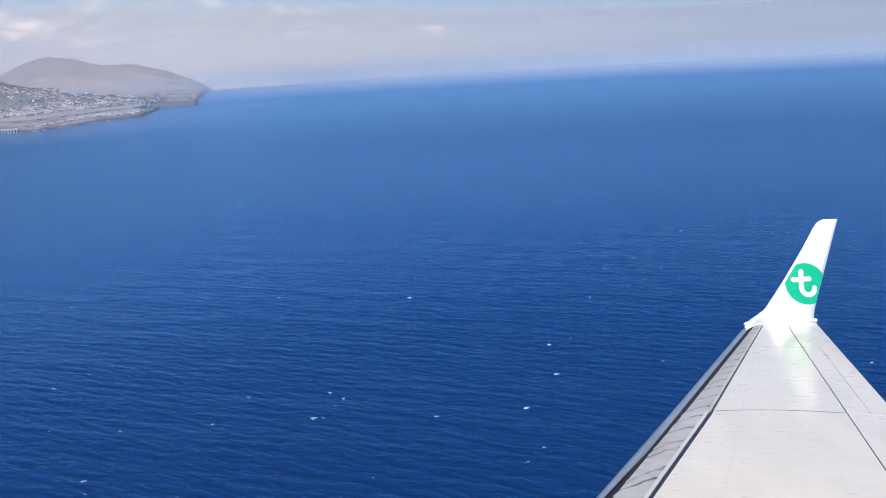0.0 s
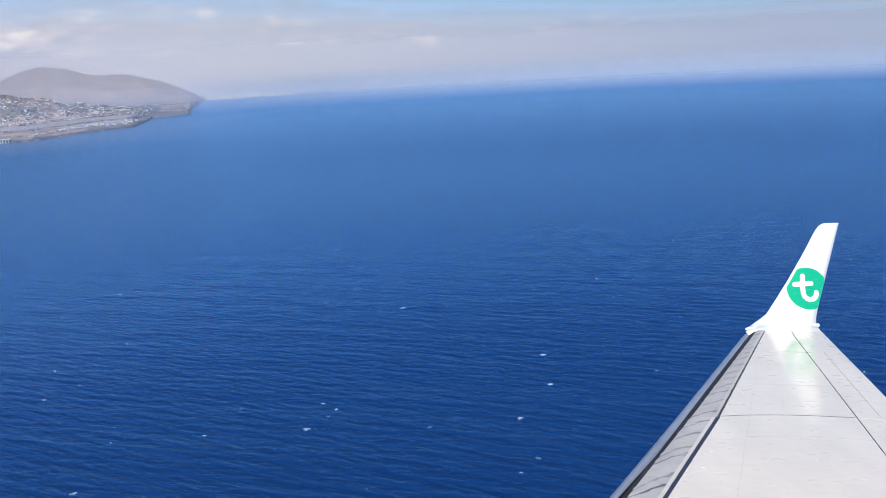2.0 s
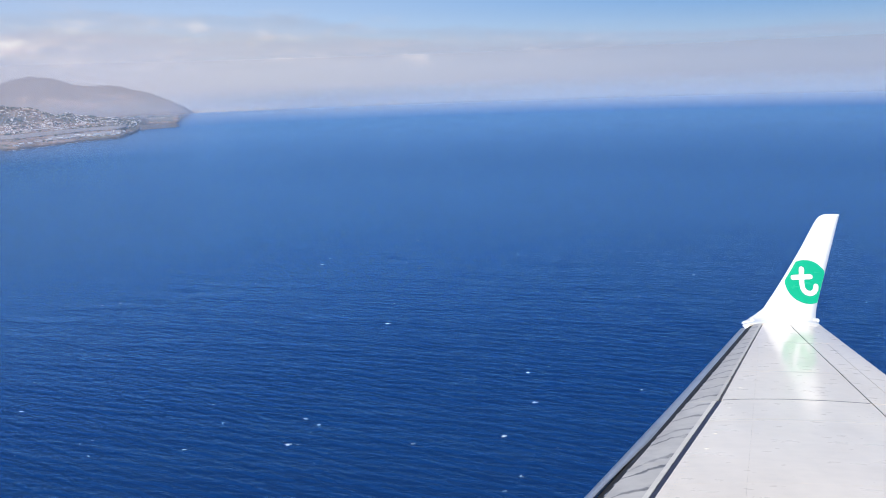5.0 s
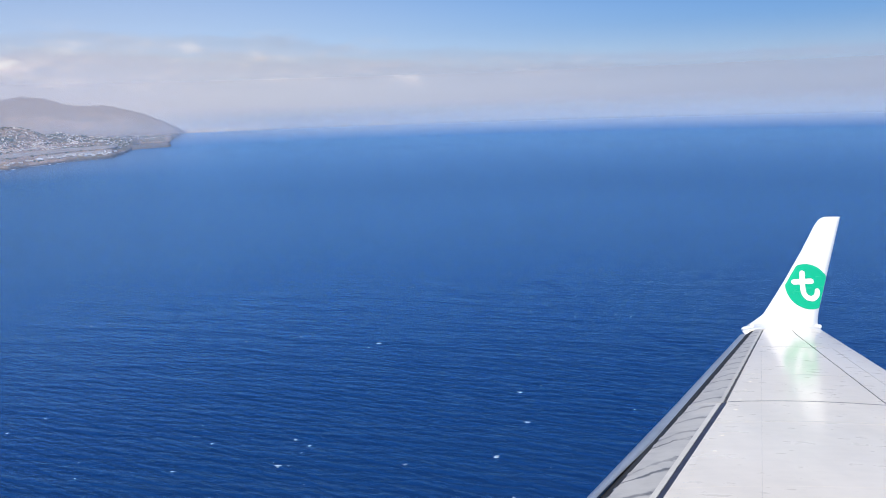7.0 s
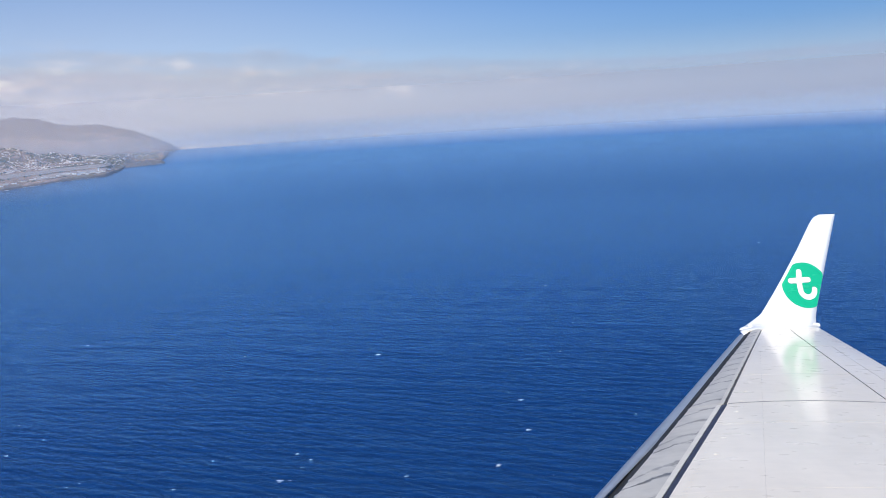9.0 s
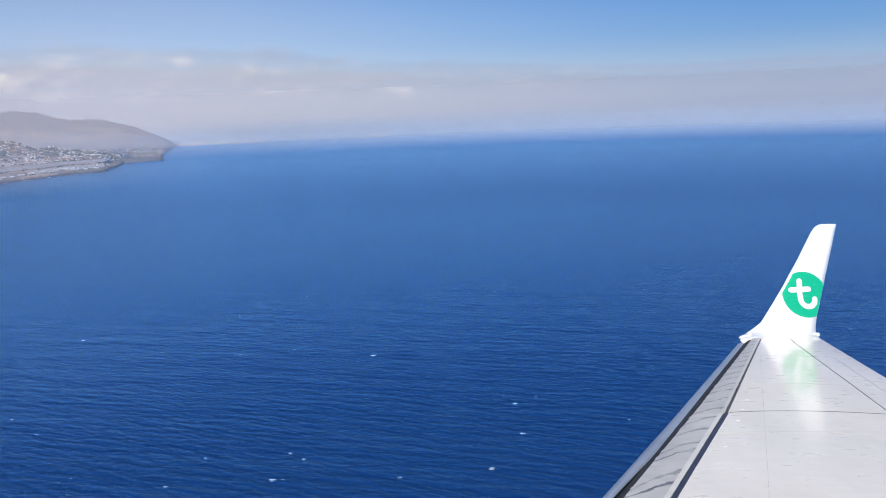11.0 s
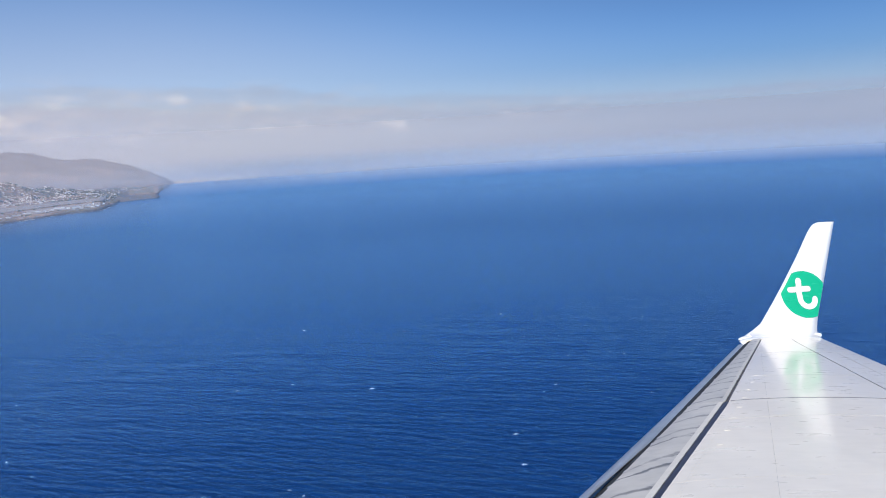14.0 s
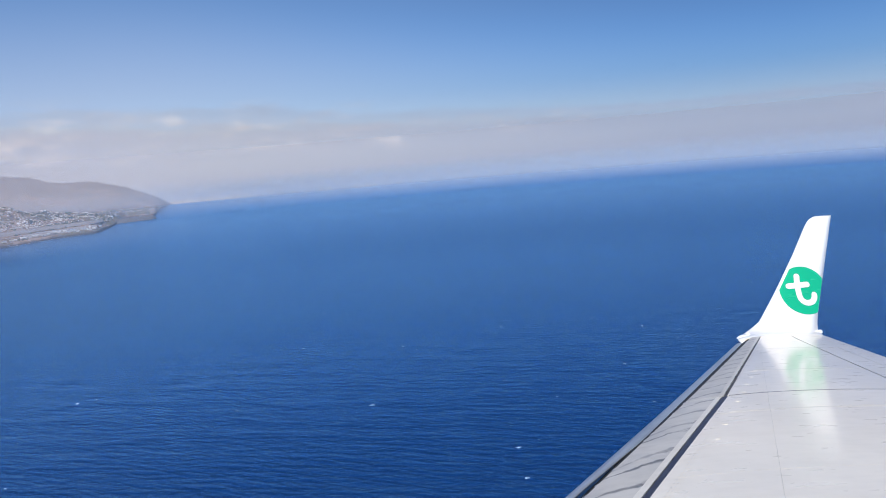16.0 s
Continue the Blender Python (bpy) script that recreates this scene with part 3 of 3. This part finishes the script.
def build_far_coast():
    """Low coast with a white town beyond the headland, and two islets."""
    rng = random.Random(8)
    for name, a0, a1, r0, top, label in (("far_coast", -4.3, 2.3, 4740, 12, "low sandy far coast beyond the headland"), ("islet", 6.6, 8.0, 4780, 26, "small hazy islet on the horizon"), ("islet", 8.9, 11.2, 4800, 15, "small hazy islet on the horizon")):
        cols, rings, verts = 60, 8, []
        for i in range(cols):
            t = i / (cols - 1)
            az = a0 + (a1 - a0) * t
            env = smooth01(t * 6 if name == "islet" else 1) * smooth01((1 - t) * 5)
            for j in range(rings):
                s = j / (rings - 1)
                r = r0 + 4 * noise.noise(Vector((az * 3, 1, 1))) + 90 * s
                z = -2 + env * top * smooth01(s * 1.6) * (0.8 + 0.5 * noise.noise(Vector((az * 1.7, s * 2, 9)))) + (3 if 0 < j else 0) * env
                verts.append(polar(az, r, z))
        tagged(new(name, mesh_from(name, verts, grid_faces(cols, rings), SAND, True)), label, "coast", kind="structure")
    verts, faces = [], []
    for _ in range(170):
        az = -3.2 + 5.3 * (rng.random() ** 0.7)
        inl = rng.uniform(8, 60)
        w, d, h = rng.uniform(4, 13), rng.uniform(4, 8), rng.uniform(1.2, 3.5)
        m = Matrix.Translation(polar(az, 4740 + inl, 2 + inl * 0.11)) @ Matrix.Rotation(-radians(az), 4, "Z")
        k = len(verts)
        verts += [tuple(m @ Vector(v)) for v in box_verts(w, d, h + 4, -4)]
        faces += [tuple(k + i for i in f) for f in BOX_FACES]
    for _ in range(14):
        az = rng.uniform(6.9, 7.7)
        m = Matrix.Translation(polar(az, 4790, 10)) @ Matrix.Rotation(-radians(az), 4, "Z")
        k = len(verts)
        verts += [tuple(m @ Vector(v)) for v in box_verts(9, 7, 8, -4)]
        faces += [tuple(k + i for i in f) for f in BOX_FACES]
    tagged(new("far_town", mesh_from("far_town", verts, faces, WALL_MANY)), "pale far-off town along the low coast", "town", kind="stuff")


build_far_coast()


def build_haze_shells():
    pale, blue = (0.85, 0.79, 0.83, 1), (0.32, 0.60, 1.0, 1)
    # added see-through shells whose tint imitates haze over the distant sea
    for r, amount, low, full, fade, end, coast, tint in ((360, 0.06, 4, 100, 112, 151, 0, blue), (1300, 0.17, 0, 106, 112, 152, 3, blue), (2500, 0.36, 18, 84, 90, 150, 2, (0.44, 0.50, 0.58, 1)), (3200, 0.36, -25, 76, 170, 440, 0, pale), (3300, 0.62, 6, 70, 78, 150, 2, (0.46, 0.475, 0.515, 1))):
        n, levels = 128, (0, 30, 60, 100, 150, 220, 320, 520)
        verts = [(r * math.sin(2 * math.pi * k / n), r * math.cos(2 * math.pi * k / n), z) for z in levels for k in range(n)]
        me = mesh_from("haze_shell", verts, grid_faces(len(levels), n, wrap=True), haze_material(amount, low, full, fade, end, coast, tint), True)
        tagged(new("haze_shell", me), "see-through tinted shell added for haze over the far sea", "mist", kind="structure")


build_haze_shells()


def build_valley_haze_sheet():
    """Added see-through sheet whose tint imitates haze between the villages and the mountain."""
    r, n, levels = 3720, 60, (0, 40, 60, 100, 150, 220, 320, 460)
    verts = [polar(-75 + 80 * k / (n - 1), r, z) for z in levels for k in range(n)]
    me = mesh_from("valley_haze_sheet", verts, grid_faces(len(levels), n), haze_material(0.26, -10, 60, 220, 460, 1, (0.78, 0.82, 1.0, 1)), True)
    tagged(new("haze_shell", me), "see-through lilac-tinted sheet added for haze before the mountain", "mist", kind="structure")


build_valley_haze_sheet()


def build_coast_haze_sheet():
    """A tinted sheet added in front of the island's shore to imitate haze over the land."""
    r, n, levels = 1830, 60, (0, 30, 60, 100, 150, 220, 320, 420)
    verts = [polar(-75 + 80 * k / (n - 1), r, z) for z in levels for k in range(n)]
    me = mesh_from("coast_haze_sheet", verts, grid_faces(len(levels), n), haze_material(0.23, -6, 50, 190, 420, 1, (0.98, 0.88, 0.90, 1)), True)
    tagged(new("haze_shell", me), "see-through pale sheet added for haze before the island shore", "mist", kind="structure")


build_coast_haze_sheet()


# ---- the aircraft wing ----
# local axes: x outboard along the span, y forward, z up
WING = tagged(new("aircraft_wing"), "light grey airliner wing with slats out and a white winglet", "aircraft wing")
WING.matrix_world = pose(-3.615, -1.349, 148.364, 1.277, 15.632, 74.358)
SWEEP, DIHEDRAL, TIP, TIP_CHORD, TAPER = 0.528, 0.106, 17.0, 1.53, 0.251


def edge(s):
    """The leading edge at span s."""
    return Vector((s, -s * SWEEP, s * DIHEDRAL))


def chord(s):
    return TIP_CHORD + (17.16 - s) * TAPER + max(0.0, 5.6 - s) * 0.35


def upper(s, off):
    """Height of the upper skin at a distance behind the leading edge."""
    c = chord(s)
    x = min(1.0, max(0.0, off / c))
    return (0.03 * c + 0.04) / 0.385 * math.sqrt(x) * (1 - x)


def lower(s, off):
    c = chord(s)
    x = min(1.0, max(0.0, off / c))
    return -0.16 * c * math.sqrt(x) * (1 - x) - 0.01


def skin_point(s, off, dz=0.0):
    p = edge(s)
    return (p.x, p.y - off, p.z + upper(s, off) + dz)


def shell(name, s0, s1, off0, off1, mat, label="", thick=0.012, ns=10, nc=8, lift=0.0):
    """A skin panel with its own edges between two spans and two chordwise lines (functions of the span)."""
    verts = []
    for layer in (0, -thick):
        for i in range(ns):
            s = s0 + (s1 - s0) * i / (ns - 1)
            a, b = off0(s), off1(s)
            for j in range(nc):
                verts.append(skin_point(s, a + (b - a) * j / (nc - 1), lift + layer))
    faces = [tuple(reversed(f)) for f in grid_faces(ns, nc)] + grid_faces(ns, nc, ns * nc)
    k = ns * nc
    rim = [i * nc for i in range(ns)] + [(ns - 1) * nc + j for j in range(1, nc)] + [i * nc + nc - 1 for i in range(ns - 2, -1, -1)] + list(range(nc - 2, 0, -1))
    first, m = len(verts), len(rim)
    verts += [verts[i] for i in rim] + [verts[i + k] for i in rim]
    faces += [(first + i, first + (i + 1) % m, first + m + (i + 1) % m, first + m + i) for i in range(m)]
    me = mesh_from(name, verts, faces, mat)
    me.polygons.foreach_set("use_smooth", [i < 2 * (ns - 1) * (nc - 1) for i in range(len(me.polygons))])
    return part(name, me, WING, label)


def const(v):
    return lambda s: v


def seam(s):
    return 0.66 + (14.3 - s) * 0.11


def hinge(s):
    return chord(s) - 0.70 + 0.02 * (s > 16)


def build_wing_core():
    """The structure under the panels, seen only in the gaps and coloured near-black as their shade, and the lower skin.
    """
    spans = np.linspace(2.0, TIP, 31)
    fr = [0.0, 0.01, 0.03, 0.07, 0.13, 0.22, 0.35, 0.5, 0.65, 0.8, 0.92, 1.0]
    verts = []
    for s in spans:
        c = chord(s)
        for f in fr:
            off = 0.20 + (c - 0.22) * f if f > 0.005 else 0.06
            verts.append(skin_point(s, off, -0.014 - (0.06 if f < 0.005 else 0)))
        for f in reversed(fr):
            off = 0.20 + (c - 0.22) * f
            p = edge(s)
            verts.append((p.x, p.y - off, p.z + lower(s, off) - 0.03))
    n = 2 * len(fr)
    faces = [tuple(reversed(f)) for f in grid_faces(len(spans), n, wrap=True)]
    faces += [tuple(range(n)), tuple(reversed(range(n * (len(spans) - 1), n * len(spans))))]
    me = mesh_from("wing_core", verts, faces, CORE)
    me.materials.append(BELLY)
    for i in range((len(spans) - 1) * n):
        if i % n >= len(fr):
            me.polygons[i].material_index = 1
    part("wing_box", me, WING, "inner structure coloured near-black for gap shade, and grey lower skin")


build_wing_core()


def build_slats():
    """Extended slats: a hooked section of bare metal along the leading edge."""
    outer = [(0.155, 0.052), (0.10, 0.051), (0.04, 0.040), (-0.02, 0.016), (-0.06, -0.02), (-0.078, -0.065), (-0.065, -0.115), (-0.01, -0.15)]
    inner = [(0.0, -0.13), (-0.035, -0.10), (-0.042, -0.065), (-0.02, -0.02), (0.05, 0.018), (0.155, 0.040)]
    prof = outer + inner
    for s0, s1 in ((5.9, 8.977), (8.983, 12.377), (12.383, 14.677), (14.683, 16.72)):
        verts, ns = [], 14
        for i in range(ns):
            s = s0 + (s1 - s0) * i / (ns - 1)
            p = edge(s)
            k = 0.75 + 0.25 * (17 - s) / 10
            rear = interp(s, [6, 8, 9.5, 11, 13, 16.7], [0.07, 0.10, 0.155, 0.212, 0.246, 0.264]) - 0.01
            for off, z in prof:
                verts.append((p.x, p.y + 0.025 * max(0.0, (11 - s) / 3) - (off / 0.155 * rear if off > 0 else off * k) - 0.01, p.z + z * k - 0.03))
        n = len(prof)
        faces = [tuple(reversed(f)) for f in grid_faces(ns, n, wrap=True)] + [tuple(n * ns + i for i in range(n)), tuple(n * ns + n + i for i in reversed(range(n)))]
        verts += verts[:n] + verts[n * (ns - 1):n * ns]
        me = mesh_from("slat", verts, faces, SLAT_METAL)
        me.polygons.foreach_set("use_smooth", [i < len(faces) - 2 for i in range(len(faces))])
        part("slat", me, WING, "bare metal leading-edge slat")


build_slats()


def build_panels():
    # fixed leading edge, sooty, with small gaps from panel to panel
    for s0, s1 in ((5.9, 8.2), (8.204, 10.44), (10.452, 12.9), (12.904, 14.9), (14.904, 16.6)):
        wide = s1 < 10.45
        shell("leading_edge_panel", s0, s1, lambda s: 0.275 - 0.040 * max(0.0, (11 - s) / 3), (lambda s: 0.632) if wide else (lambda s: min(0.66, 0.645 - (s - 10.45) * 0.033)), EDGE_PANEL, "grey panel streaked with soot", 0.03, 10, 8)
    shell("leading_edge_panel", 2.05, 5.89, const(0.05), const(0.722), EDGE_PANEL, "grey inboard leading edge", 0.02, 8, 10)
    # paler riveted strip along the rear of those panels
    shell("riveted_strip", 5.9, 10.43, const(0.578), const(0.631), STRIP, "pale riveted strip", 0.003, 12, 3, 0.001)
    shell("riveted_strip", 10.46, 16.5, lambda s: 0.600 - (s - 10.45) * 0.034, lambda s: 0.640 - (s - 10.45) * 0.034, DULL_STRIP, "grey riveted strip", 0.003, 12, 3, 0.001)
    # dark sealed joint behind it, wide inboard and narrow outboard
    shell("joint_strip", 5.9, 10.44, const(0.635), lambda s: 0.686 + (s - 8) * 0.003, SEAL, "dark blue-grey sealant strip", 0.01, 12, 3, -0.006)
    shell("joint_strip", 10.46, 16.45, lambda s: 0.652 - (s - 10.45) * 0.034, lambda s: 0.683 - (s - 10.45) * 0.036, GAP_SEAL, "narrow dark sealant strip", 0.01, 14, 3, -0.008)
    # upper skin, in panels fore and aft of a spanwise joint
    spans = (2.05, 5.6, 7.6, 9.545, 10.452, 12.035, 14.44, 16.55)
    for s0, s1 in zip(spans, spans[1:]):
        g = 0.003 if s0 in (10.452,) else 0.001
        fore = (lambda s: 0.689 + (s - 8) * 0.003 if s > 5.9 else 0.728) if s1 < 10.46 else (lambda s: 0.685 - (s - 10.45) * 0.036)
        if s1 < 14.5:
            shell("skin_panel", s0 + g, s1 - 0.001, fore, lambda s: seam(s) - 0.0005, SKIN, "", 0.012, 8, 5)
            shell("skin_panel", s0 + g, s1 - 0.001, lambda s: seam(s) + 0.0005, lambda s: hinge(s) - 0.008, SKIN, "", 0.012, 8, 10)
        else:
            shell("skin_panel", s0 + g, s1 - 0.001, fore, lambda s: hinge(s) - 0.008, SKIN, "", 0.012, 8, 12)
    # chordwise joints: one wide and dark, the others faint
    for s0, w, mat in ((10.448, 0.017, GAP_SEAL), (9.547, 0.009, PALE_JOINT), (12.037, 0.012, PALE_JOINT), (14.442, 0.013, PALE_JOINT)):
        shell("joint_strip", s0 - w / 2, s0 + w / 2, lambda s: 0.70 - max(0, s - 10.45) * 0.036, lambda s: hinge(s) - 0.02, mat, "thin sealed joint", 0.004, 2, 12, 0.0015)
    # moving surfaces at the trailing edge
    shell("flap", 2.05, 5.66, lambda s: hinge(s) + 0.008, lambda s: chord(s), SKIN, "grey inboard flap", 0.02, 8, 6)
    shell("flap", 5.7, 10.44, lambda s: hinge(s) + 0.008, lambda s: chord(s), SKIN, "grey outboard flap", 0.02, 10, 6)
    shell("aileron", 10.46, 14.6, lambda s: hinge(s) + 0.008, lambda s: chord(s) - 0.36 - 0.003, SKIN, "grey aileron", 0.02, 10, 5)
    shell("aileron_tab", 11.4, 14.6, lambda s: chord(s) - 0.36 + 0.003, lambda s: chord(s), SKIN, "grey aileron tab", 0.015, 10, 4)
    shell("trailing_edge_panel", 10.46, 11.39, lambda s: chord(s) - 0.36 + 0.002, lambda s: chord(s), SKIN, "", 0.015, 4, 4)
    shell("trailing_edge_panel", 14.61, 16.55, lambda s: hinge(s) + 0.008, lambda s: chord(s), SKIN, "", 0.02, 8, 6)
    shell("tip_panel", 16.555, 17.42, lambda s: 0.16 + max(0.0, s - 17.0) * 0.5, lambda s: chord(s), SKIN, "grey wing tip skin", 0.03, 7, 14)


build_panels()


def dome_mesh(name, lx, ly, h, mat):
    verts, rings, n = [], 4, 12
    for i in range(rings):
        a = math.pi / 2 * i / rings
        for k in range(n):
            t = 2 * math.pi * k / n
            verts.append((lx * math.cos(a) * math.cos(t), ly * math.cos(a) * math.sin(t), h * math.sin(a)))
    verts.append((0, 0, h))
    faces = grid_faces(rings, n, wrap=True) + [((rings - 1) * n + k, (rings - 1) * n + (k + 1) % n, rings * n) for k in range(n)]
    return mesh_from(name, verts, faces, mat, True)


def build_small_parts():
    me = dome_mesh("cover", 0.021, 0.031, 0.007, STRIP)
    for i in range(8):
        s = 8.56 + i * 0.503
        ob = part("fastener_cover", me, WING, "small white raised cover")
        ob.location = skin_point(s, 0.87 - 0.01 * i, -0.002)
    # white fairings at the two ends of the winglet root
    for s, off, lx, ly, h in ((16.90, 0.12, 0.10, 0.15, 0.07), (17.0, 0.18, 0.05, 0.06, 0.09)):
        ob = part("root_fairing", dome_mesh("root_fairing", lx, ly, h, WHITE), WING, "white root fairing")
        ob.location = skin_point(s, off, -0.01)


build_small_parts()


def build_slat_fittings():
    """Small bright fittings of the slat tracks inside the dark gap."""
    bm = bmesh.new()
    bmesh.ops.create_cube(bm, size=1.0, matrix=Matrix.Diagonal((0.085, 0.02, 0.02, 1)))
    bmesh.ops.bevel(bm, geom=bm.edges[:], offset=0.008, segments=1, affect="EDGES")
    me = bpy.data.meshes.new("slat_fitting")
    bm.to_mesh(me)
    bm.free()
    me.materials.append(SLAT_METAL)
    rng = random.Random(8)
    s = 7.6
    while s < 16.4:
        ob = part("slat_fitting", me, WING, "small bare metal fitting")
        ob.location = skin_point(s, 0.262 - 0.045 * max(0.0, (11 - s) / 3), -0.018)
        ob.rotation_euler = (0, 0, rng.uniform(-0.6, -0.3))
        ob.scale = (rng.uniform(0.7, 1.8), rng.uniform(0.6, 1.0), 1)
        s += rng.choice((0.22, 0.35, 0.5, 0.8))


build_slat_fittings()

def build_rivets():
    """Rows of small flush rivets beside the front joint, as one mesh."""
    verts, faces = [], []
    for off, s0, s1, gap in ((0.603, 6.0, 13.5, 0.06), (0.775, 6.2, 9.4, 0.08), (0.80, 6.2, 8.4, 0.08)):
        s = s0
        while s < s1:
            o = off - max(0.0, s - 10.45) * 0.034
            k = len(verts)
            for q in range(6):
                verts.append(skin_point(s + 0.007 * math.cos(q * math.pi / 3), o + 0.007 * math.sin(q * math.pi / 3), 0.0035))
            verts.append(skin_point(s, o, 0.006))
            faces += [(k + q, k + (q + 1) % 6, k + 6) for q in range(6)]
            s += gap
    tagged(part("rivets", mesh_from("rivets", verts, faces, RIVET), WING), "fine rows of grey rivets", kind="stuff")


build_rivets()


def build_tail_light():
    """Small white housing at the rear corner of the wing tip."""
    bm = bmesh.new()
    bmesh.ops.create_cube(bm, size=1.0, matrix=Matrix.Diagonal((0.10, 0.13, 0.085, 1)))
    bmesh.ops.bevel(bm, geom=bm.edges[:], offset=0.018, segments=2, affect="EDGES")
    me = bpy.data.meshes.new("tail_light")
    bm.to_mesh(me)
    bm.free()
    me.materials.append(WHITE)
    ob = part("tail_light", me, WING, "small white light housing")
    ob.location = skin_point(17.27, chord(17.27) - 0.02, 0.035)


build_tail_light()

# winglet: height above the tip against distance outboard, nose line and tail line
WL_H = [-0.08, -0.02, 0.0, 0.03, 0.09, 0.18, 0.30, 0.45, 0.70, 1.0, 1.4, 1.8, 2.15, 2.30, 2.345]
TIP_AT = edge(17.16) + Vector((0, 0, 0.012))


def wl_out(h, x=0.0):
    """Distance outboard: a wide fillet at the nose that closes towards the tail."""
    straight = 0.31 + (h - 0.45) * 0.2074
    curve = interp(h, [-0.08, -0.02, 0.0, 0.03, 0.09, 0.18, 0.30, 0.45, 2.345], [-0.62, -0.45, -0.25, -0.08, 0.06, 0.17, 0.25, 0.31, 0.703])
    return straight + (curve - straight) * max(0.5, max(0.0, 1 - x ** 1.5) ** 0.8)


def wl_nose(h):
    return interp(h, [-0.02, 0.0, 0.06, 0.15, 0.28, 0.45, 0.70, 1.0, 1.6, 2.22, 2.30, 2.345], [-0.22, -0.11, 0.04, 0.24, 0.48, 0.63, 0.825, 1.05, 1.475, 1.88, 1.97, 2.07])


def wl_tail(h):
    return interp(h, [-0.02, 0.0, 2.345], [1.50, 1.526, 2.42])


def wl_face(h, back, side=-1, proud=0.0):
    """A point on the winglet's inner (side -1) or outer face."""
    a, b = wl_nose(h), wl_tail(h)
    x = min(1.0, max(0.0, (back - a) / (b - a)))
    half = (b - a) * 0.105 * math.sqrt(x) * (1 - x) + 0.004
    dh = 0.02
    lean = Vector((wl_out(h + dh, x) - wl_out(h - dh, x), 0, 2 * dh)).normalized()
    normal = Vector((lean.z, 0, -lean.x)) * side
    return TIP_AT + Vector((wl_out(h, x), -back, h)) + normal * (half + proud)


def build_winglet():
    wl = tagged(new("winglet"), "glossy white upturned winglet")
    wl.parent = WING
    fr = [0, 0.01, 0.03, 0.07, 0.14, 0.25, 0.4, 0.55, 0.7, 0.85, 1.0]
    hs = sorted(set(WL_H + [0.6, 0.85, 1.2, 1.6, 2.0, 2.25]))
    verts = []
    for h in hs:
        a, b = wl_nose(h), wl_tail(h)
        for f in fr:
            verts.append(wl_face(h, a + (b - a) * f, -1))
        for f in reversed(fr):
            verts.append(wl_face(h, a + (b - a) * f, 1))
    n = 2 * len(fr)
    faces = [tuple(reversed(f)) for f in grid_faces(len(hs), n, wrap=True)]
    faces += [tuple(range(n)), tuple(reversed(range(n * (len(hs) - 1), n * len(hs))))]
    part("blade", mesh_from("blade", verts, faces, WHITE, True), wl)
    # round green emblem, cut off at the nose and tail of the blade
    def on_face(y, h, proud):
        return wl_face(h, min(wl_tail(h) - 0.004, max(wl_nose(h) + 0.06, y)), -1, proud)

    cy, ch, rad, rings, n = 1.50, 0.85, 0.475, 12, 64
    verts = [on_face(cy, ch, 0.004)]
    for i in range(1, rings + 1):
        for k in range(n):
            t = 2 * math.pi * k / n
            verts.append(on_face(cy + rad * i / rings * math.cos(t), ch + rad * i / rings * math.sin(t), 0.004))
    faces = [(0, 1 + k, 1 + (k + 1) % n) for k in range(n)] + grid_faces(rings, n, 1, True)
    part("emblem", mesh_from("emblem", verts, faces, GREEN), wl, "green round emblem")
    # its white bars: an upright, a cross bar and a hook
    def bar(points, width, proud=0.008):
        dense = []
        for (ya, ha), (yb, hb) in zip(points, points[1:]):
            dense += [(ya + (yb - ya) * t / 6, ha + (hb - ha) * t / 6) for t in range(6)]
        dense.append(points[-1])
        v, f = [], []
        m = len(dense)
        for i, (y, h) in enumerate(dense):
            y0, h0 = dense[max(0, i - 1)]
            y1, h1 = dense[min(m - 1, i + 1)]
            t = Vector((y1 - y0, h1 - h0)).normalized()
            for side in (-1, 1):
                v.append(on_face(y - t.y * side * width / 2, h + t.x * side * width / 2, proud))
        f = grid_faces(m, 2)
        for (y, h) in (dense[0], dense[-1]):
            k = len(v)
            v.append(on_face(y, h, proud + 0.0005))
            for q in range(16):
                v.append(on_face(y + width / 2 * math.cos(q * math.pi / 8), h + width / 2 * math.sin(q * math.pi / 8), proud + 0.0005))
            f += [(k, k + 1 + q, k + 1 + (q + 1) % 16) for q in range(16)]
        part("emblem_bar", mesh_from("emblem_bar", v, f, WHITE), wl, "white curved bar")

    arc = [(1.535 + 0.15 * math.cos(a), 0.755 + 0.155 * math.sin(a)) for a in [math.pi + i * math.pi / 12 for i in range(13)]]
    bar([(1.415, 1.13), (1.385, 0.905), (1.385, 0.755)], 0.112)
    bar(arc, 0.112, 0.010)
    bar([(1.215, 0.945), (1.58, 0.96)], 0.112, 0.012)


build_winglet()
